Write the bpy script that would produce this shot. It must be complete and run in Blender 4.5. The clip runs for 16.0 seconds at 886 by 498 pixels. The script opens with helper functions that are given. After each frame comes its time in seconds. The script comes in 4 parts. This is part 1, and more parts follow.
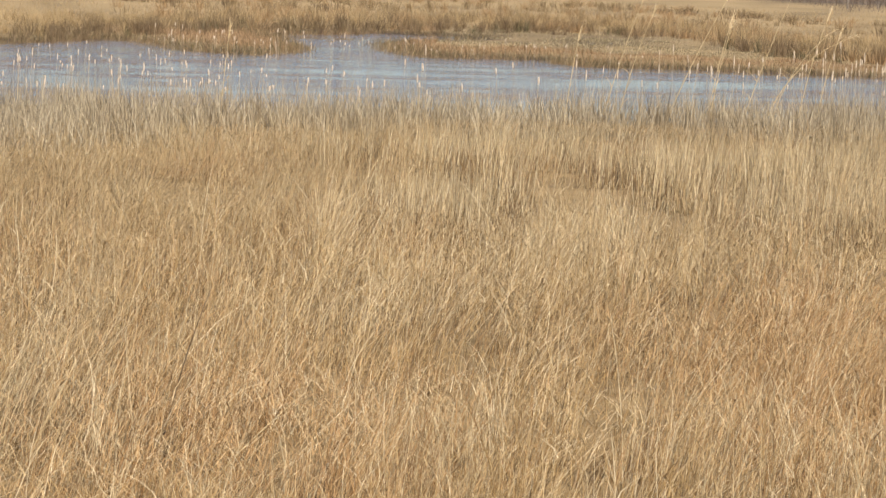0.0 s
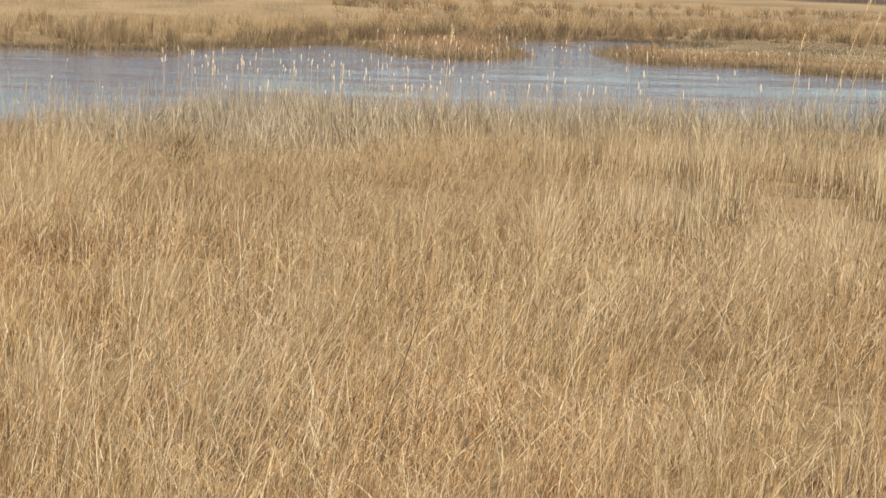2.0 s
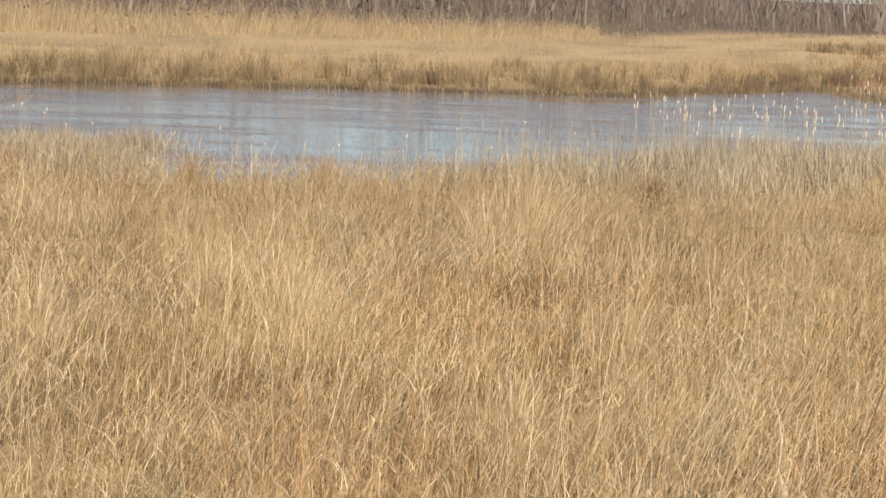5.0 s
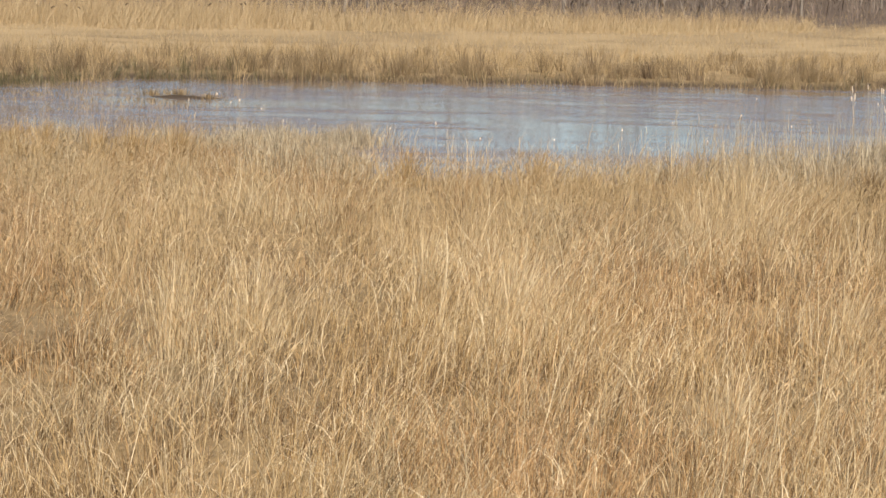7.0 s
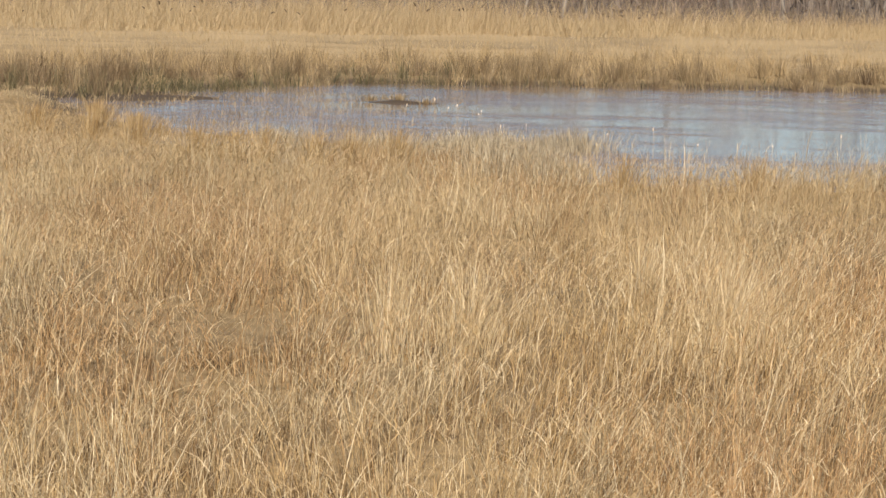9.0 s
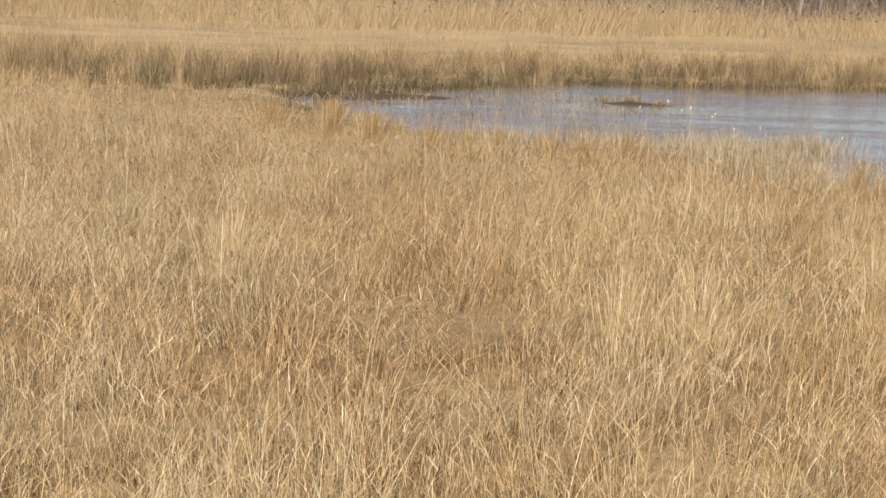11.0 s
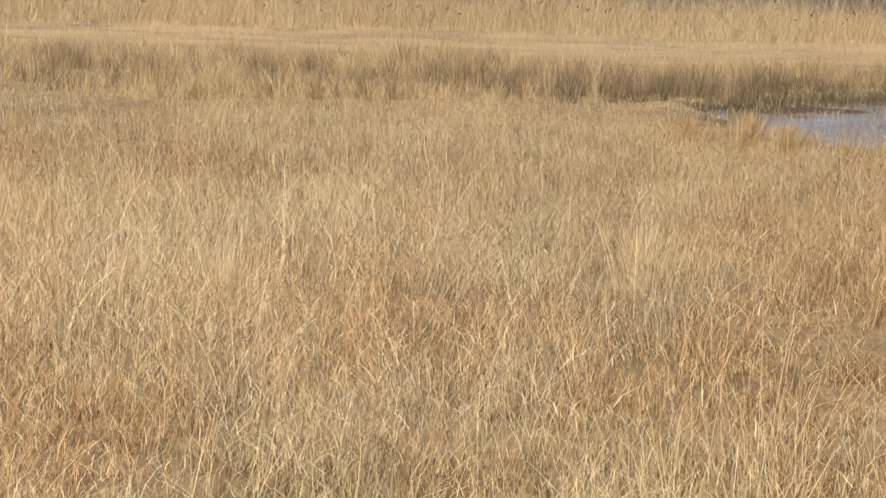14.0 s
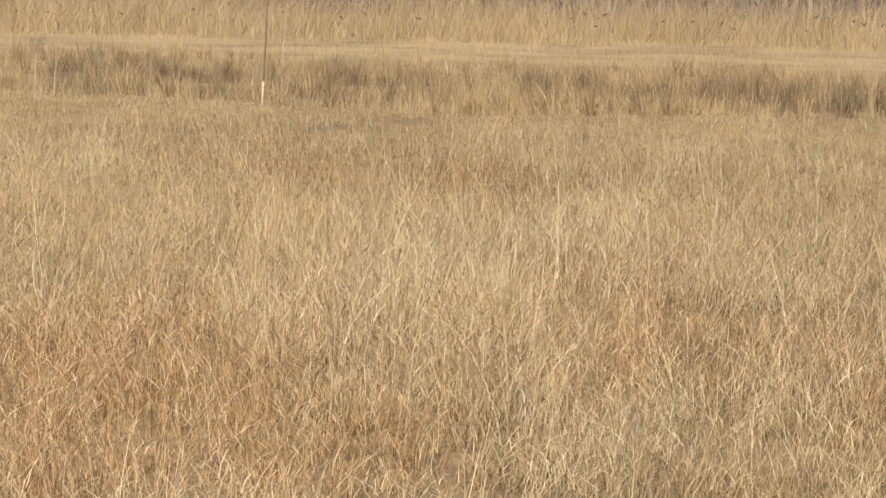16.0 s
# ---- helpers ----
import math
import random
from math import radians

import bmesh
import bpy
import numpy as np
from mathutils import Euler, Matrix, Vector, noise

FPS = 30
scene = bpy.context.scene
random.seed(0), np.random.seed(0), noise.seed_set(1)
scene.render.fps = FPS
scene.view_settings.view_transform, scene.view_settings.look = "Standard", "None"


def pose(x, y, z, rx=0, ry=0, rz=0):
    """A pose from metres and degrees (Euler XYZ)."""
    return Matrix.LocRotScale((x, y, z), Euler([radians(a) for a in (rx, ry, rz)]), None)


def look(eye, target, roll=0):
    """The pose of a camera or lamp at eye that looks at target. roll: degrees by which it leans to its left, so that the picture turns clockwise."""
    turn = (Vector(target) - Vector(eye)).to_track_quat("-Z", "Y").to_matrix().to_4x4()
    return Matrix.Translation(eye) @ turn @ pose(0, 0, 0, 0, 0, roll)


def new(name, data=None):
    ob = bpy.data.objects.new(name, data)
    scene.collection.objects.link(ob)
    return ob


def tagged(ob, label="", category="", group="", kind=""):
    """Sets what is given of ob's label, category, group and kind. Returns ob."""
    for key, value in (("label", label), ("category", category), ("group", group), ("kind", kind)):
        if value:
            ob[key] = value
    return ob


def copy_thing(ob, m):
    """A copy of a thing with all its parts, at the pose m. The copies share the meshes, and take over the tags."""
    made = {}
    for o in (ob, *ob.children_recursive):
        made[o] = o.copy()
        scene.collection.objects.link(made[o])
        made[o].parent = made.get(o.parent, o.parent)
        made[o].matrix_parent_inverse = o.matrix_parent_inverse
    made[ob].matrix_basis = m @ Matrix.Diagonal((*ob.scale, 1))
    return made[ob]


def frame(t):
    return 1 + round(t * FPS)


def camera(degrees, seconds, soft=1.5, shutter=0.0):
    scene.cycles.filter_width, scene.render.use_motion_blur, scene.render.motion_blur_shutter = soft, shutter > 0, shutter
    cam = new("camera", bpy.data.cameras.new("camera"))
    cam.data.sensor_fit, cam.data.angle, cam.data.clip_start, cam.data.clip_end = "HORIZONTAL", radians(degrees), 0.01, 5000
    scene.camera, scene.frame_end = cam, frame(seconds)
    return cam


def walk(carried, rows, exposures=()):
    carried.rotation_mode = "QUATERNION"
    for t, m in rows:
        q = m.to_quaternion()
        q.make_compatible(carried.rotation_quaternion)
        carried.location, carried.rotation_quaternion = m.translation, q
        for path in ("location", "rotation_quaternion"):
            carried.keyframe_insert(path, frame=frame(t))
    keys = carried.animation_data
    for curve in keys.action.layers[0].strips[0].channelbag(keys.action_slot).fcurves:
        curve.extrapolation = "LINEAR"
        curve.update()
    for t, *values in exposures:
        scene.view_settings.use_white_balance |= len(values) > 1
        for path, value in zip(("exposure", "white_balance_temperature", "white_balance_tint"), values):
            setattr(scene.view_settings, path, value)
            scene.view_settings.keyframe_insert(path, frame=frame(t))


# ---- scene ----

# camera: a long lens on a tripod that pans to the left
EYE = (0.0, 0.0, 4.3)
cam = camera(17.0, 16.0, soft=1.5)


def aim(yaw, pitch, roll):
    """Pose from the turn to the left of +y, the tilt up and the lean, in degrees."""
    return pose(*EYE, 0, 0, yaw) @ pose(0, 0, 0, 90 + pitch) @ pose(0, 0, 0, 0, 0, roll)


PATH = [
    (0, -19.579, -5.568, 2.297),
    (0.5, -18.463, -5.499, 2.547),
    (1, -17.411, -5.472, 2.638),
    (1.5, -16.369, -5.543, 2.639),
    (2, -15.324, -5.620, 2.541),
    (2.5, -14.240, -5.715, 2.582),
    (3, -12.365, -5.758, 2.557),
    (3.5, -9.582, -5.325, 2.122),
    (4, -8.154, -5.116, 2.269),
    (4.5, -7.343, -5.038, 2.355),
    (5, -6.182, -5.114, 2.334),
    (5.2, -5.731, -5.162, 2.316),
    (7.3, -1.441, -5.395, 1.865),
    (7.5, -1.063, -5.424, 1.958),
    (8, 0.011, -5.450, 1.902),
    (8.5, 1.081, -5.430, 1.843),
    (9, 2.193, -5.385, 1.740),
    (9.2, 2.607, -5.336, 1.775),
    (11.3, 7.444, -5.582, 1.899),
    (11.5, 7.971, -5.634, 1.737),
    (12, 9.389, -5.643, 1.635),
    (12.5, 10.898, -5.602, 1.580),
    (13, 12.237, -5.564, 1.548),
    (13.5, 13.526, -5.535, 1.730),
    (14, 14.710, -5.522, 1.738),
    (14.5, 15.881, -5.449, 1.640),
    (15, 17.092, -5.400, 1.627),
    (15.5, 18.633, -5.386, 1.263),
    (16, 20.027, -5.353, 1.321),
]
EXPOSURE = [(0.0, 0.60), (1.5, 0.56), (3.0, 0.55), (4.0, 0.67), (5.2, 0.67), (7.5, 0.63), (9.0, 0.63), (11.5, 0.70), (13.5, 0.70), (16.0, 0.69)]
walk(cam, [(t, aim(y, p, r)) for t, y, p, r in PATH], EXPOSURE)

# ---- light ----
SUN_ELEV, SUN_AZ = 46.0, 174.0   # degrees; azimuth clockwise from +y
world = bpy.data.worlds.new("world")
scene.world = world
world.use_nodes = True
wn = world.node_tree.nodes
sky = wn.new("ShaderNodeTexSky")
sky.sky_type = "NISHITA"
sky.sun_disc = False
sky.sun_elevation = radians(SUN_ELEV)
sky.sun_rotation = radians(SUN_AZ)
sky.dust_density, sky.ozone_density = 0.4, 6.0
wn["Background"].inputs["Strength"].default_value = 0.07
world.node_tree.links.new(sky.outputs[0], wn["Background"].inputs["Color"])
sun = new("sun", bpy.data.lights.new("sun", "SUN"))
sun.data.energy = 5.0
sun.data.angle = radians(0.6)
sun.data.color = (1.0, 0.91, 0.77)
sa, se = radians(SUN_AZ), radians(SUN_ELEV)
sun_from = Vector((math.sin(sa) * math.cos(se), math.cos(sa) * math.cos(se), math.sin(se)))
sun.matrix_world = look(sun_from * 200, (0, 0, 0))


# ---- materials ----
def material(name, rough=0.6, spec=0.3):
    m = bpy.data.materials.new(name)
    m.use_nodes = True
    b = m.node_tree.nodes["Principled BSDF"]
    b.inputs["Roughness"].default_value = rough
    b.inputs["Specular IOR Level"].default_value = spec
    return m, m.node_tree.nodes, m.node_tree.links, b


def ramp(nodes, stops):
    r = nodes.new("ShaderNodeValToRGB")
    e = r.color_ramp.elements
    while len(e) < len(stops):
        e.new(0.5)
    for k, (p, c) in enumerate(stops):
        e[k].position, e[k].color = p, (*c, 1)
    return r


def straw(name, stops, stain=(0.3, 0.2, 0.1), patch=0.35, patch_scale=0.25, rough=0.55, thin=True):
    """Dry stalks: a shade for each stalk, drifts of another shade over metres, weathered flecks along it."""
    m, n, l, b = material(name, rough, 0.35)
    geo = n.new("ShaderNodeNewGeometry")
    r = ramp(n, stops)
    l.new(geo.outputs["Random Per Island"], r.inputs[0])
    big = n.new("ShaderNodeTexNoise")
    big.inputs["Scale"].default_value = patch_scale
    big.inputs["Detail"].default_value = 3
    fleck = n.new("ShaderNodeTexNoise")
    fleck.inputs["Scale"].default_value = 14
    fleck.inputs["Detail"].default_value = 2
    l.new(geo.outputs["Position"], big.inputs["Vector"])
    l.new(geo.outputs["Position"], fleck.inputs["Vector"])
    k = n.new("ShaderNodeMapRange")
    k.inputs[1].default_value, k.inputs[2].default_value = 0.42, 0.7
    k.inputs[3].default_value, k.inputs[4].default_value = 0.0, patch
    l.new(big.outputs[0], k.inputs[0])
    mix = n.new("ShaderNodeMix")
    mix.data_type = "RGBA"
    l.new(k.outputs[0], mix.inputs[0])
    l.new(r.outputs[0], mix.inputs[6])
    mix.inputs[7].default_value = (*stain, 1)
    k2 = n.new("ShaderNodeMapRange")
    k2.inputs[1].default_value, k2.inputs[2].default_value = 0.35, 0.7
    k2.inputs[3].default_value, k2.inputs[4].default_value = 0.72, 1.12
    l.new(fleck.outputs[0], k2.inputs[0])
    hsv = n.new("ShaderNodeHueSaturation")
    l.new(mix.outputs[2], hsv.inputs["Color"])
    l.new(k2.outputs[0], hsv.inputs["Value"])
    l.new(hsv.outputs[0], b.inputs["Base Color"])
    if thin:
        out = n["Material Output"]
        glow = n.new("ShaderNodeBsdfTranslucent")
        both = n.new("ShaderNodeMixShader")
        both.inputs[0].default_value = 0.22
        l.new(hsv.outputs[0], glow.inputs["Color"])
        l.new(b.outputs[0], both.inputs[1])
        l.new(glow.outputs[0], both.inputs[2])
        l.new(both.outputs[0], out.inputs["Surface"])
    return m


STRAW = straw("dry_straw", [(0, (0.16, 0.0972, 0.042)), (0.25, (0.35, 0.224, 0.0936)), (0.6, (0.5, 0.335, 0.151)), (0.88, (0.59, 0.418, 0.205)), (1, (0.78, 0.603, 0.353))],
              (0.36, 0.23, 0.095))
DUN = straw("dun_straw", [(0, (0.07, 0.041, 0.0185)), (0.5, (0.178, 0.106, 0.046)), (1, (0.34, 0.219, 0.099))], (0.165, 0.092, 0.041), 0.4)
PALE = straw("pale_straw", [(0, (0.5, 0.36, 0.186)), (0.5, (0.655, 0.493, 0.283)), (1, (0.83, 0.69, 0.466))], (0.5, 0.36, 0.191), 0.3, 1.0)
RUST = straw("rust_straw", [(0, (0.22, 0.122, 0.052)), (0.4, (0.43, 0.258, 0.112)), (0.9, (0.60, 0.385, 0.182)), (1, (0.73, 0.525, 0.29))], (0.36, 0.2, 0.083))
GREY = straw("weathered_straw", [(0, (0.27, 0.198, 0.106)), (0.5, (0.43, 0.33, 0.186)), (1, (0.66, 0.54, 0.34))], (0.32, 0.245, 0.14))
# low-contrast copies for the farther grass: haze put into the colour
STRAW_FAR = straw("hazed_straw", [(0, (0.350, 0.250, 0.127)), (1, (0.556, 0.402, 0.212))], (0.400, 0.278, 0.140), 0.4)
RUST_FAR = straw("hazed_rust", [(0, (0.28, 0.178, 0.087)), (1, (0.47, 0.305, 0.152))], (0.33, 0.205, 0.1), 0.35)
GREY_FAR = straw("hazed_grey", [(0, (0.349, 0.273, 0.160)), (1, (0.560, 0.437, 0.256))], (0.384, 0.297, 0.172), 0.35)
SPIT = straw("spit_stubble", [(0, (0.22, 0.132, 0.066)), (0.5, (0.35, 0.22, 0.115)), (1, (0.50, 0.335, 0.185))], (0.27, 0.165, 0.085), 0.5, 0.3)
SEDGE = straw("sedge", [(0, (0.13, 0.088, 0.046)), (0.4, (0.26, 0.18, 0.094)), (0.8, (0.39, 0.28, 0.148)), (1, (0.51, 0.38, 0.21))], (0.23, 0.16, 0.082), 0.5, 0.12)
GREEN = straw("green_sedge", [(0, (0.05, 0.045, 0.02)), (0.6, (0.125, 0.106, 0.046)), (1, (0.26, 0.2, 0.1))], (0.11, 0.086, 0.04))
LEAF = straw("dead_leaf", [(0, (0.16, 0.122, 0.075)), (0.5, (0.39, 0.31, 0.197)), (1, (0.66, 0.555, 0.39))], (0.28, 0.215, 0.135))
MEADOW = straw("meadow_straw", [(0, (0.41, 0.297, 0.156)), (1, (0.51, 0.38, 0.212))], (0.36, 0.247, 0.12), 0.65, 0.09)
REED = straw("reed_straw", [(0, (0.37, 0.266, 0.142)), (0.5, (0.42, 0.31, 0.17)), (1, (0.48, 0.366, 0.21))], (0.38, 0.262, 0.134), 0.4, 0.15)
TWIG = straw("bare_twigs", [(0, (0.115, 0.088, 0.069)), (0.6, (0.15, 0.118, 0.093)), (1, (0.20, 0.162, 0.13))], (0.22, 0.14, 0.1), 0.5, 0.05, 0.8, False)
STEM = straw("cattail_stem", [(0, (0.36, 0.28, 0.19)), (1, (0.52, 0.42, 0.29))], (0.3, 0.23, 0.15), thin=False)
STALK = straw("cattail_stalk", [(0, (0.44, 0.32, 0.165)), (1, (0.64, 0.5, 0.29))], (0.42, 0.3, 0.16), thin=False)
FLUFF = straw("cattail_fluff", [(0, (0.62, 0.48, 0.34)), (1, (0.85, 0.72, 0.57))], (0.56, 0.40, 0.26), 0.4, 2.0, 0.9)
BRUSH = straw("brown_brush", [(0, (0.11, 0.072, 0.04)), (1, (0.27, 0.185, 0.10))], (0.14, 0.09, 0.045), 0.4, 2.0, 0.7)
DARK = straw("dark_stem", [(0, (0.085, 0.054, 0.031)), (1, (0.15, 0.098, 0.053))], (0.05, 0.035, 0.02), 0.3, 3.0, 0.7, False)
WOOD = straw("grey_bark", [(0, (0.2, 0.165, 0.135)), (1, (0.29, 0.245, 0.2))], (0.12, 0.1, 0.08), 0.6, 1.0, 0.85, False)
BARK = straw("pale_bark", [(0, (0.46, 0.37, 0.27)), (1, (0.60, 0.50, 0.38))], (0.11, 0.085, 0.062), 0.9, 1.6, 0.8, False)


def ground_material():
    m, n, l, b = material("ground_litter", 0.95, 0.1)
    geo = n.new("ShaderNodeNewGeometry")
    a, c, d = (n.new("ShaderNodeTexNoise") for _ in range(3))
    for q, s, det in ((a, 0.15, 4), (c, 3.0, 5), (d, 30.0, 3)):
        q.inputs["Scale"].default_value, q.inputs["Detail"].default_value = s, det
        l.new(geo.outputs["Position"], q.inputs["Vector"])
    r1 = ramp(n, [(0.3, (0.17, 0.115, 0.055)), (0.7, (0.33, 0.23, 0.115))])
    r2 = ramp(n, [(0.3, (0.09, 0.06, 0.03)), (0.75, (0.42, 0.30, 0.16))])
    l.new(a.outputs[0], r1.inputs[0])
    l.new(c.outputs[0], r2.inputs[0])
    mix = n.new("ShaderNodeMix")
    mix.data_type = "RGBA"
    mix.inputs[0].default_value = 0.5
    l.new(r1.outputs[0], mix.inputs[6])
    l.new(r2.outputs[0], mix.inputs[7])
    # pale flattened thatch on the meadow beyond the pond
    span, far, thatch = n.new("ShaderNodeVectorMath"), n.new("ShaderNodeMapRange"), n.new("ShaderNodeMix")
    span.operation = "LENGTH"
    l.new(geo.outputs["Position"], span.inputs[0])
    far.inputs[1].default_value, far.inputs[2].default_value = 124, 142
    l.new(span.outputs["Value"], far.inputs[0])
    r3 = ramp(n, [(0.3, (0.30, 0.217, 0.118)), (0.7, (0.37, 0.272, 0.152))])
    l.new(a.outputs[0], r3.inputs[0])
    thatch.data_type = "RGBA"
    l.new(far.outputs[0], thatch.inputs[0])
    l.new(mix.outputs[2], thatch.inputs[6])
    l.new(r3.outputs[0], thatch.inputs[7])
    mix = thatch
    # brown leaf litter under the woods, darkened to back the gaps between twigs
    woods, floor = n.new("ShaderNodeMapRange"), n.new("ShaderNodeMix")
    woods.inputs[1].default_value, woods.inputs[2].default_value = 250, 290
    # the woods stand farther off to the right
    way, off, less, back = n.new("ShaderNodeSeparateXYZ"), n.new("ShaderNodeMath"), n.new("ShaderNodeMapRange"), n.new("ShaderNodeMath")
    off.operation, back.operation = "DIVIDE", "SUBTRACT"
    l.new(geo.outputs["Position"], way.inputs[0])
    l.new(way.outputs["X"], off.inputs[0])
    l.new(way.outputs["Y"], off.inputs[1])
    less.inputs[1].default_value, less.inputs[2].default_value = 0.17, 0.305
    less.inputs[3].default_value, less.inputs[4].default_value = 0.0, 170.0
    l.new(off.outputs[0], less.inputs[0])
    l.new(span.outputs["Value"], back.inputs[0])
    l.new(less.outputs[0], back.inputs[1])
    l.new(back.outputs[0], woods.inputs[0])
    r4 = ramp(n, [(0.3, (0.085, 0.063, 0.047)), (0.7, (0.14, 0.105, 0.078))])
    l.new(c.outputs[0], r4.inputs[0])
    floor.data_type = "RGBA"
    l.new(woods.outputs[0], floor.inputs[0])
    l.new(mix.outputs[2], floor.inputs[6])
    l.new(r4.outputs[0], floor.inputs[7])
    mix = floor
    # bare wet mud at and under the waterline
    xyz, wet, mud = n.new("ShaderNodeSeparateXYZ"), n.new("ShaderNodeMapRange"), n.new("ShaderNodeMix")
    l.new(geo.outputs["Position"], xyz.inputs[0])
    wet.inputs[1].default_value, wet.inputs[2].default_value = 0.08, 0.24
    wet.inputs[3].default_value, wet.inputs[4].default_value = 1.0, 0.0
    l.new(xyz.outputs["Z"], wet.inputs[0])
    mud.data_type = "RGBA"
    mud.inputs[7].default_value = (0.075, 0.055, 0.038, 1)
    l.new(wet.outputs[0], mud.inputs[0])
    l.new(mix.outputs[2], mud.inputs[6])
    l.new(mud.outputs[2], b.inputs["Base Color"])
    bump = n.new("ShaderNodeBump")
    bump.inputs["Strength"].default_value, bump.inputs["Distance"].default_value = 0.8, 0.05
    l.new(d.outputs[0], bump.inputs["Height"])
    l.new(bump.outputs[0], b.inputs["Normal"])
    return m


def water_material():
    """Shallow murky water: small ripples everywhere, wind-roughened lanes across it."""
    m, n, l, b = material("pond_water", 0.05, 0.5)
    b.inputs["Base Color"].default_value = (0.17, 0.13, 0.115, 1)
    b.inputs["IOR"].default_value = 1.33
    geo = n.new("ShaderNodeNewGeometry")

    def noise_at(scale, loc_scale, detail=3, turn=0.0):
        mp = n.new("ShaderNodeMapping")
        mp.inputs["Scale"].default_value = loc_scale
        mp.inputs["Rotation"].default_value = (0, 0, radians(turn))
        q = n.new("ShaderNodeTexNoise")
        q.inputs["Scale"].default_value, q.inputs["Detail"].default_value = scale, detail
        l.new(geo.outputs["Position"], mp.inputs["Vector"])
        l.new(mp.outputs[0], q.inputs["Vector"])
        return q
    ripple = noise_at(1.0, (1.8, 4.0, 1), 3, 4)
    lanes = noise_at(1.0, (0.07, 0.19, 1), 4, -4)
    wisps = noise_at(1.0, (0.26, 1.3, 1), 3, 2)

    def span(q, low, high):
        r = n.new("ShaderNodeMapRange")
        r.inputs[1].default_value, r.inputs[2].default_value = low, high
        l.new(q.outputs[0], r.inputs[0])
        return r
    def sums(kind, p, q):
        r = n.new("ShaderNodeMath")
        r.operation = kind
        for i, v in enumerate((p, q)):
            if isinstance(v, float):
                r.inputs[i].default_value = v
            else:
                l.new(v.outputs[0], r.inputs[i])
        return r
    # slack water between the lanes, small ripples elsewhere, gusts in wisps along the lanes
    slack = sums("MULTIPLY", span(lanes, 0.38, 0.48), 0.10)
    gusts = sums("MULTIPLY", sums("MULTIPLY", span(lanes, 0.46, 0.56), span(wisps, 0.45, 0.58)), 0.95)
    k = sums("ADD", sums("ADD", slack, gusts), 0.045)
    bump = n.new("ShaderNodeBump")
    bump.inputs["Distance"].default_value = 0.15
    l.new(k.outputs[0], bump.inputs["Strength"])
    l.new(ripple.outputs[0], bump.inputs["Height"])
    l.new(bump.outputs[0], b.inputs["Normal"])
    return m


LITTER = ground_material()
WATER = water_material()

# ---- the lie of the land ----
rng = np.random.default_rng(11)
POND = np.array([(-15, 91), (-13, 82), (-10.7, 77), (-8.5, 68), (-7, 73), (-5.4, 63), (-4.2, 67), (-0.2, 66), (0.6, 59.5), (3, 59),
                 (5.3, 60), (9.4, 64), (13.4, 69), (18.5, 69.5), (24, 69.5), (30.6, 70.5), (38, 73), (48, 78), (62, 86), (80, 100),
                 (78, 112), (60, 113), (56.5, 115.3), (53, 116.5), (49, 116.4), (47.4, 118.3), (48.2, 123.5), (43.1, 122.7), (42.5, 125), (43.5, 132),
                 (46, 140), (52, 148), (57, 156), (53, 160), (47, 153.5), (42.5, 148), (40.8, 140), (39.6, 131), (37, 124.2), (34, 120.3),
                 (32.2, 122), (31.6, 127), (32.4, 134.5), (31, 136.3), (28, 130.5), (24.5, 126), (21, 118.8), (16.2, 117.2), (8.2, 115.3), (3.7, 114),
                 (-0.6, 112.5), (-4.7, 110.5), (-8.2, 108.5), (-10.6, 102), (-12.8, 98)], float)
FAR_AZ = [-30, -27, -25.5, -24, -21, -18.5, -17, -13, -11.7, -10, -6, -2, 2.4, 4.3, 6, 8, 10.7, 20, 30]     # degrees to the left
FAR_D = [136, 138, 150, 175, 178, 168, 160, 140, 130, 120.5, 117, 114.4, 110, 109, 102, 98, 95, 97, 112]   # how far off the far bank lies


def pond_distance(x, y):
    """Metres from the pond's edge, negative in the water."""
    best, inside = np.full(x.shape, 1e9), np.zeros(x.shape, bool)
    for (ax, ay), (bx, by) in zip(POND, np.roll(POND, -1, 0)):
        dx, dy = bx - ax, by - ay
        u = np.clip(((x - ax) * dx + (y - ay) * dy) / (dx * dx + dy * dy), 0, 1)
        best = np.minimum(best, np.hypot(x - ax - u * dx, y - ay - u * dy))
        cross = (ay > y) != (by > y)
        inside ^= cross & (x < ax + (y - ay) * dx / (dy if dy else 1e-9))
    return np.where(inside, -best, best)


def far_distance(x, y):
    """Metres beyond the line of the far bank."""
    az = np.degrees(np.arctan2(-x, y))
    return np.hypot(x, y) - np.interp(az, FAR_AZ, FAR_D)


def drift(x, y, size, seed=0):
    """Smooth noise from 0 to 1 with humps of that size in metres."""
    table = np.random.default_rng(1000 + seed).random((64, 64))
    u, v = x / size + 0.37 * seed, y / size + 0.71 * seed
    i, j = np.floor(u).astype(int), np.floor(v).astype(int)
    fu, fv = u - i, v - j
    fu, fv = fu * fu * (3 - 2 * fu), fv * fv * (3 - 2 * fv)
    g = lambda a, b: table[a % 64, b % 64]
    return (g(i, j) * (1 - fu) + g(i + 1, j) * fu) * (1 - fv) + (g(i, j + 1) * (1 - fu) + g(i + 1, j + 1) * fu) * fv


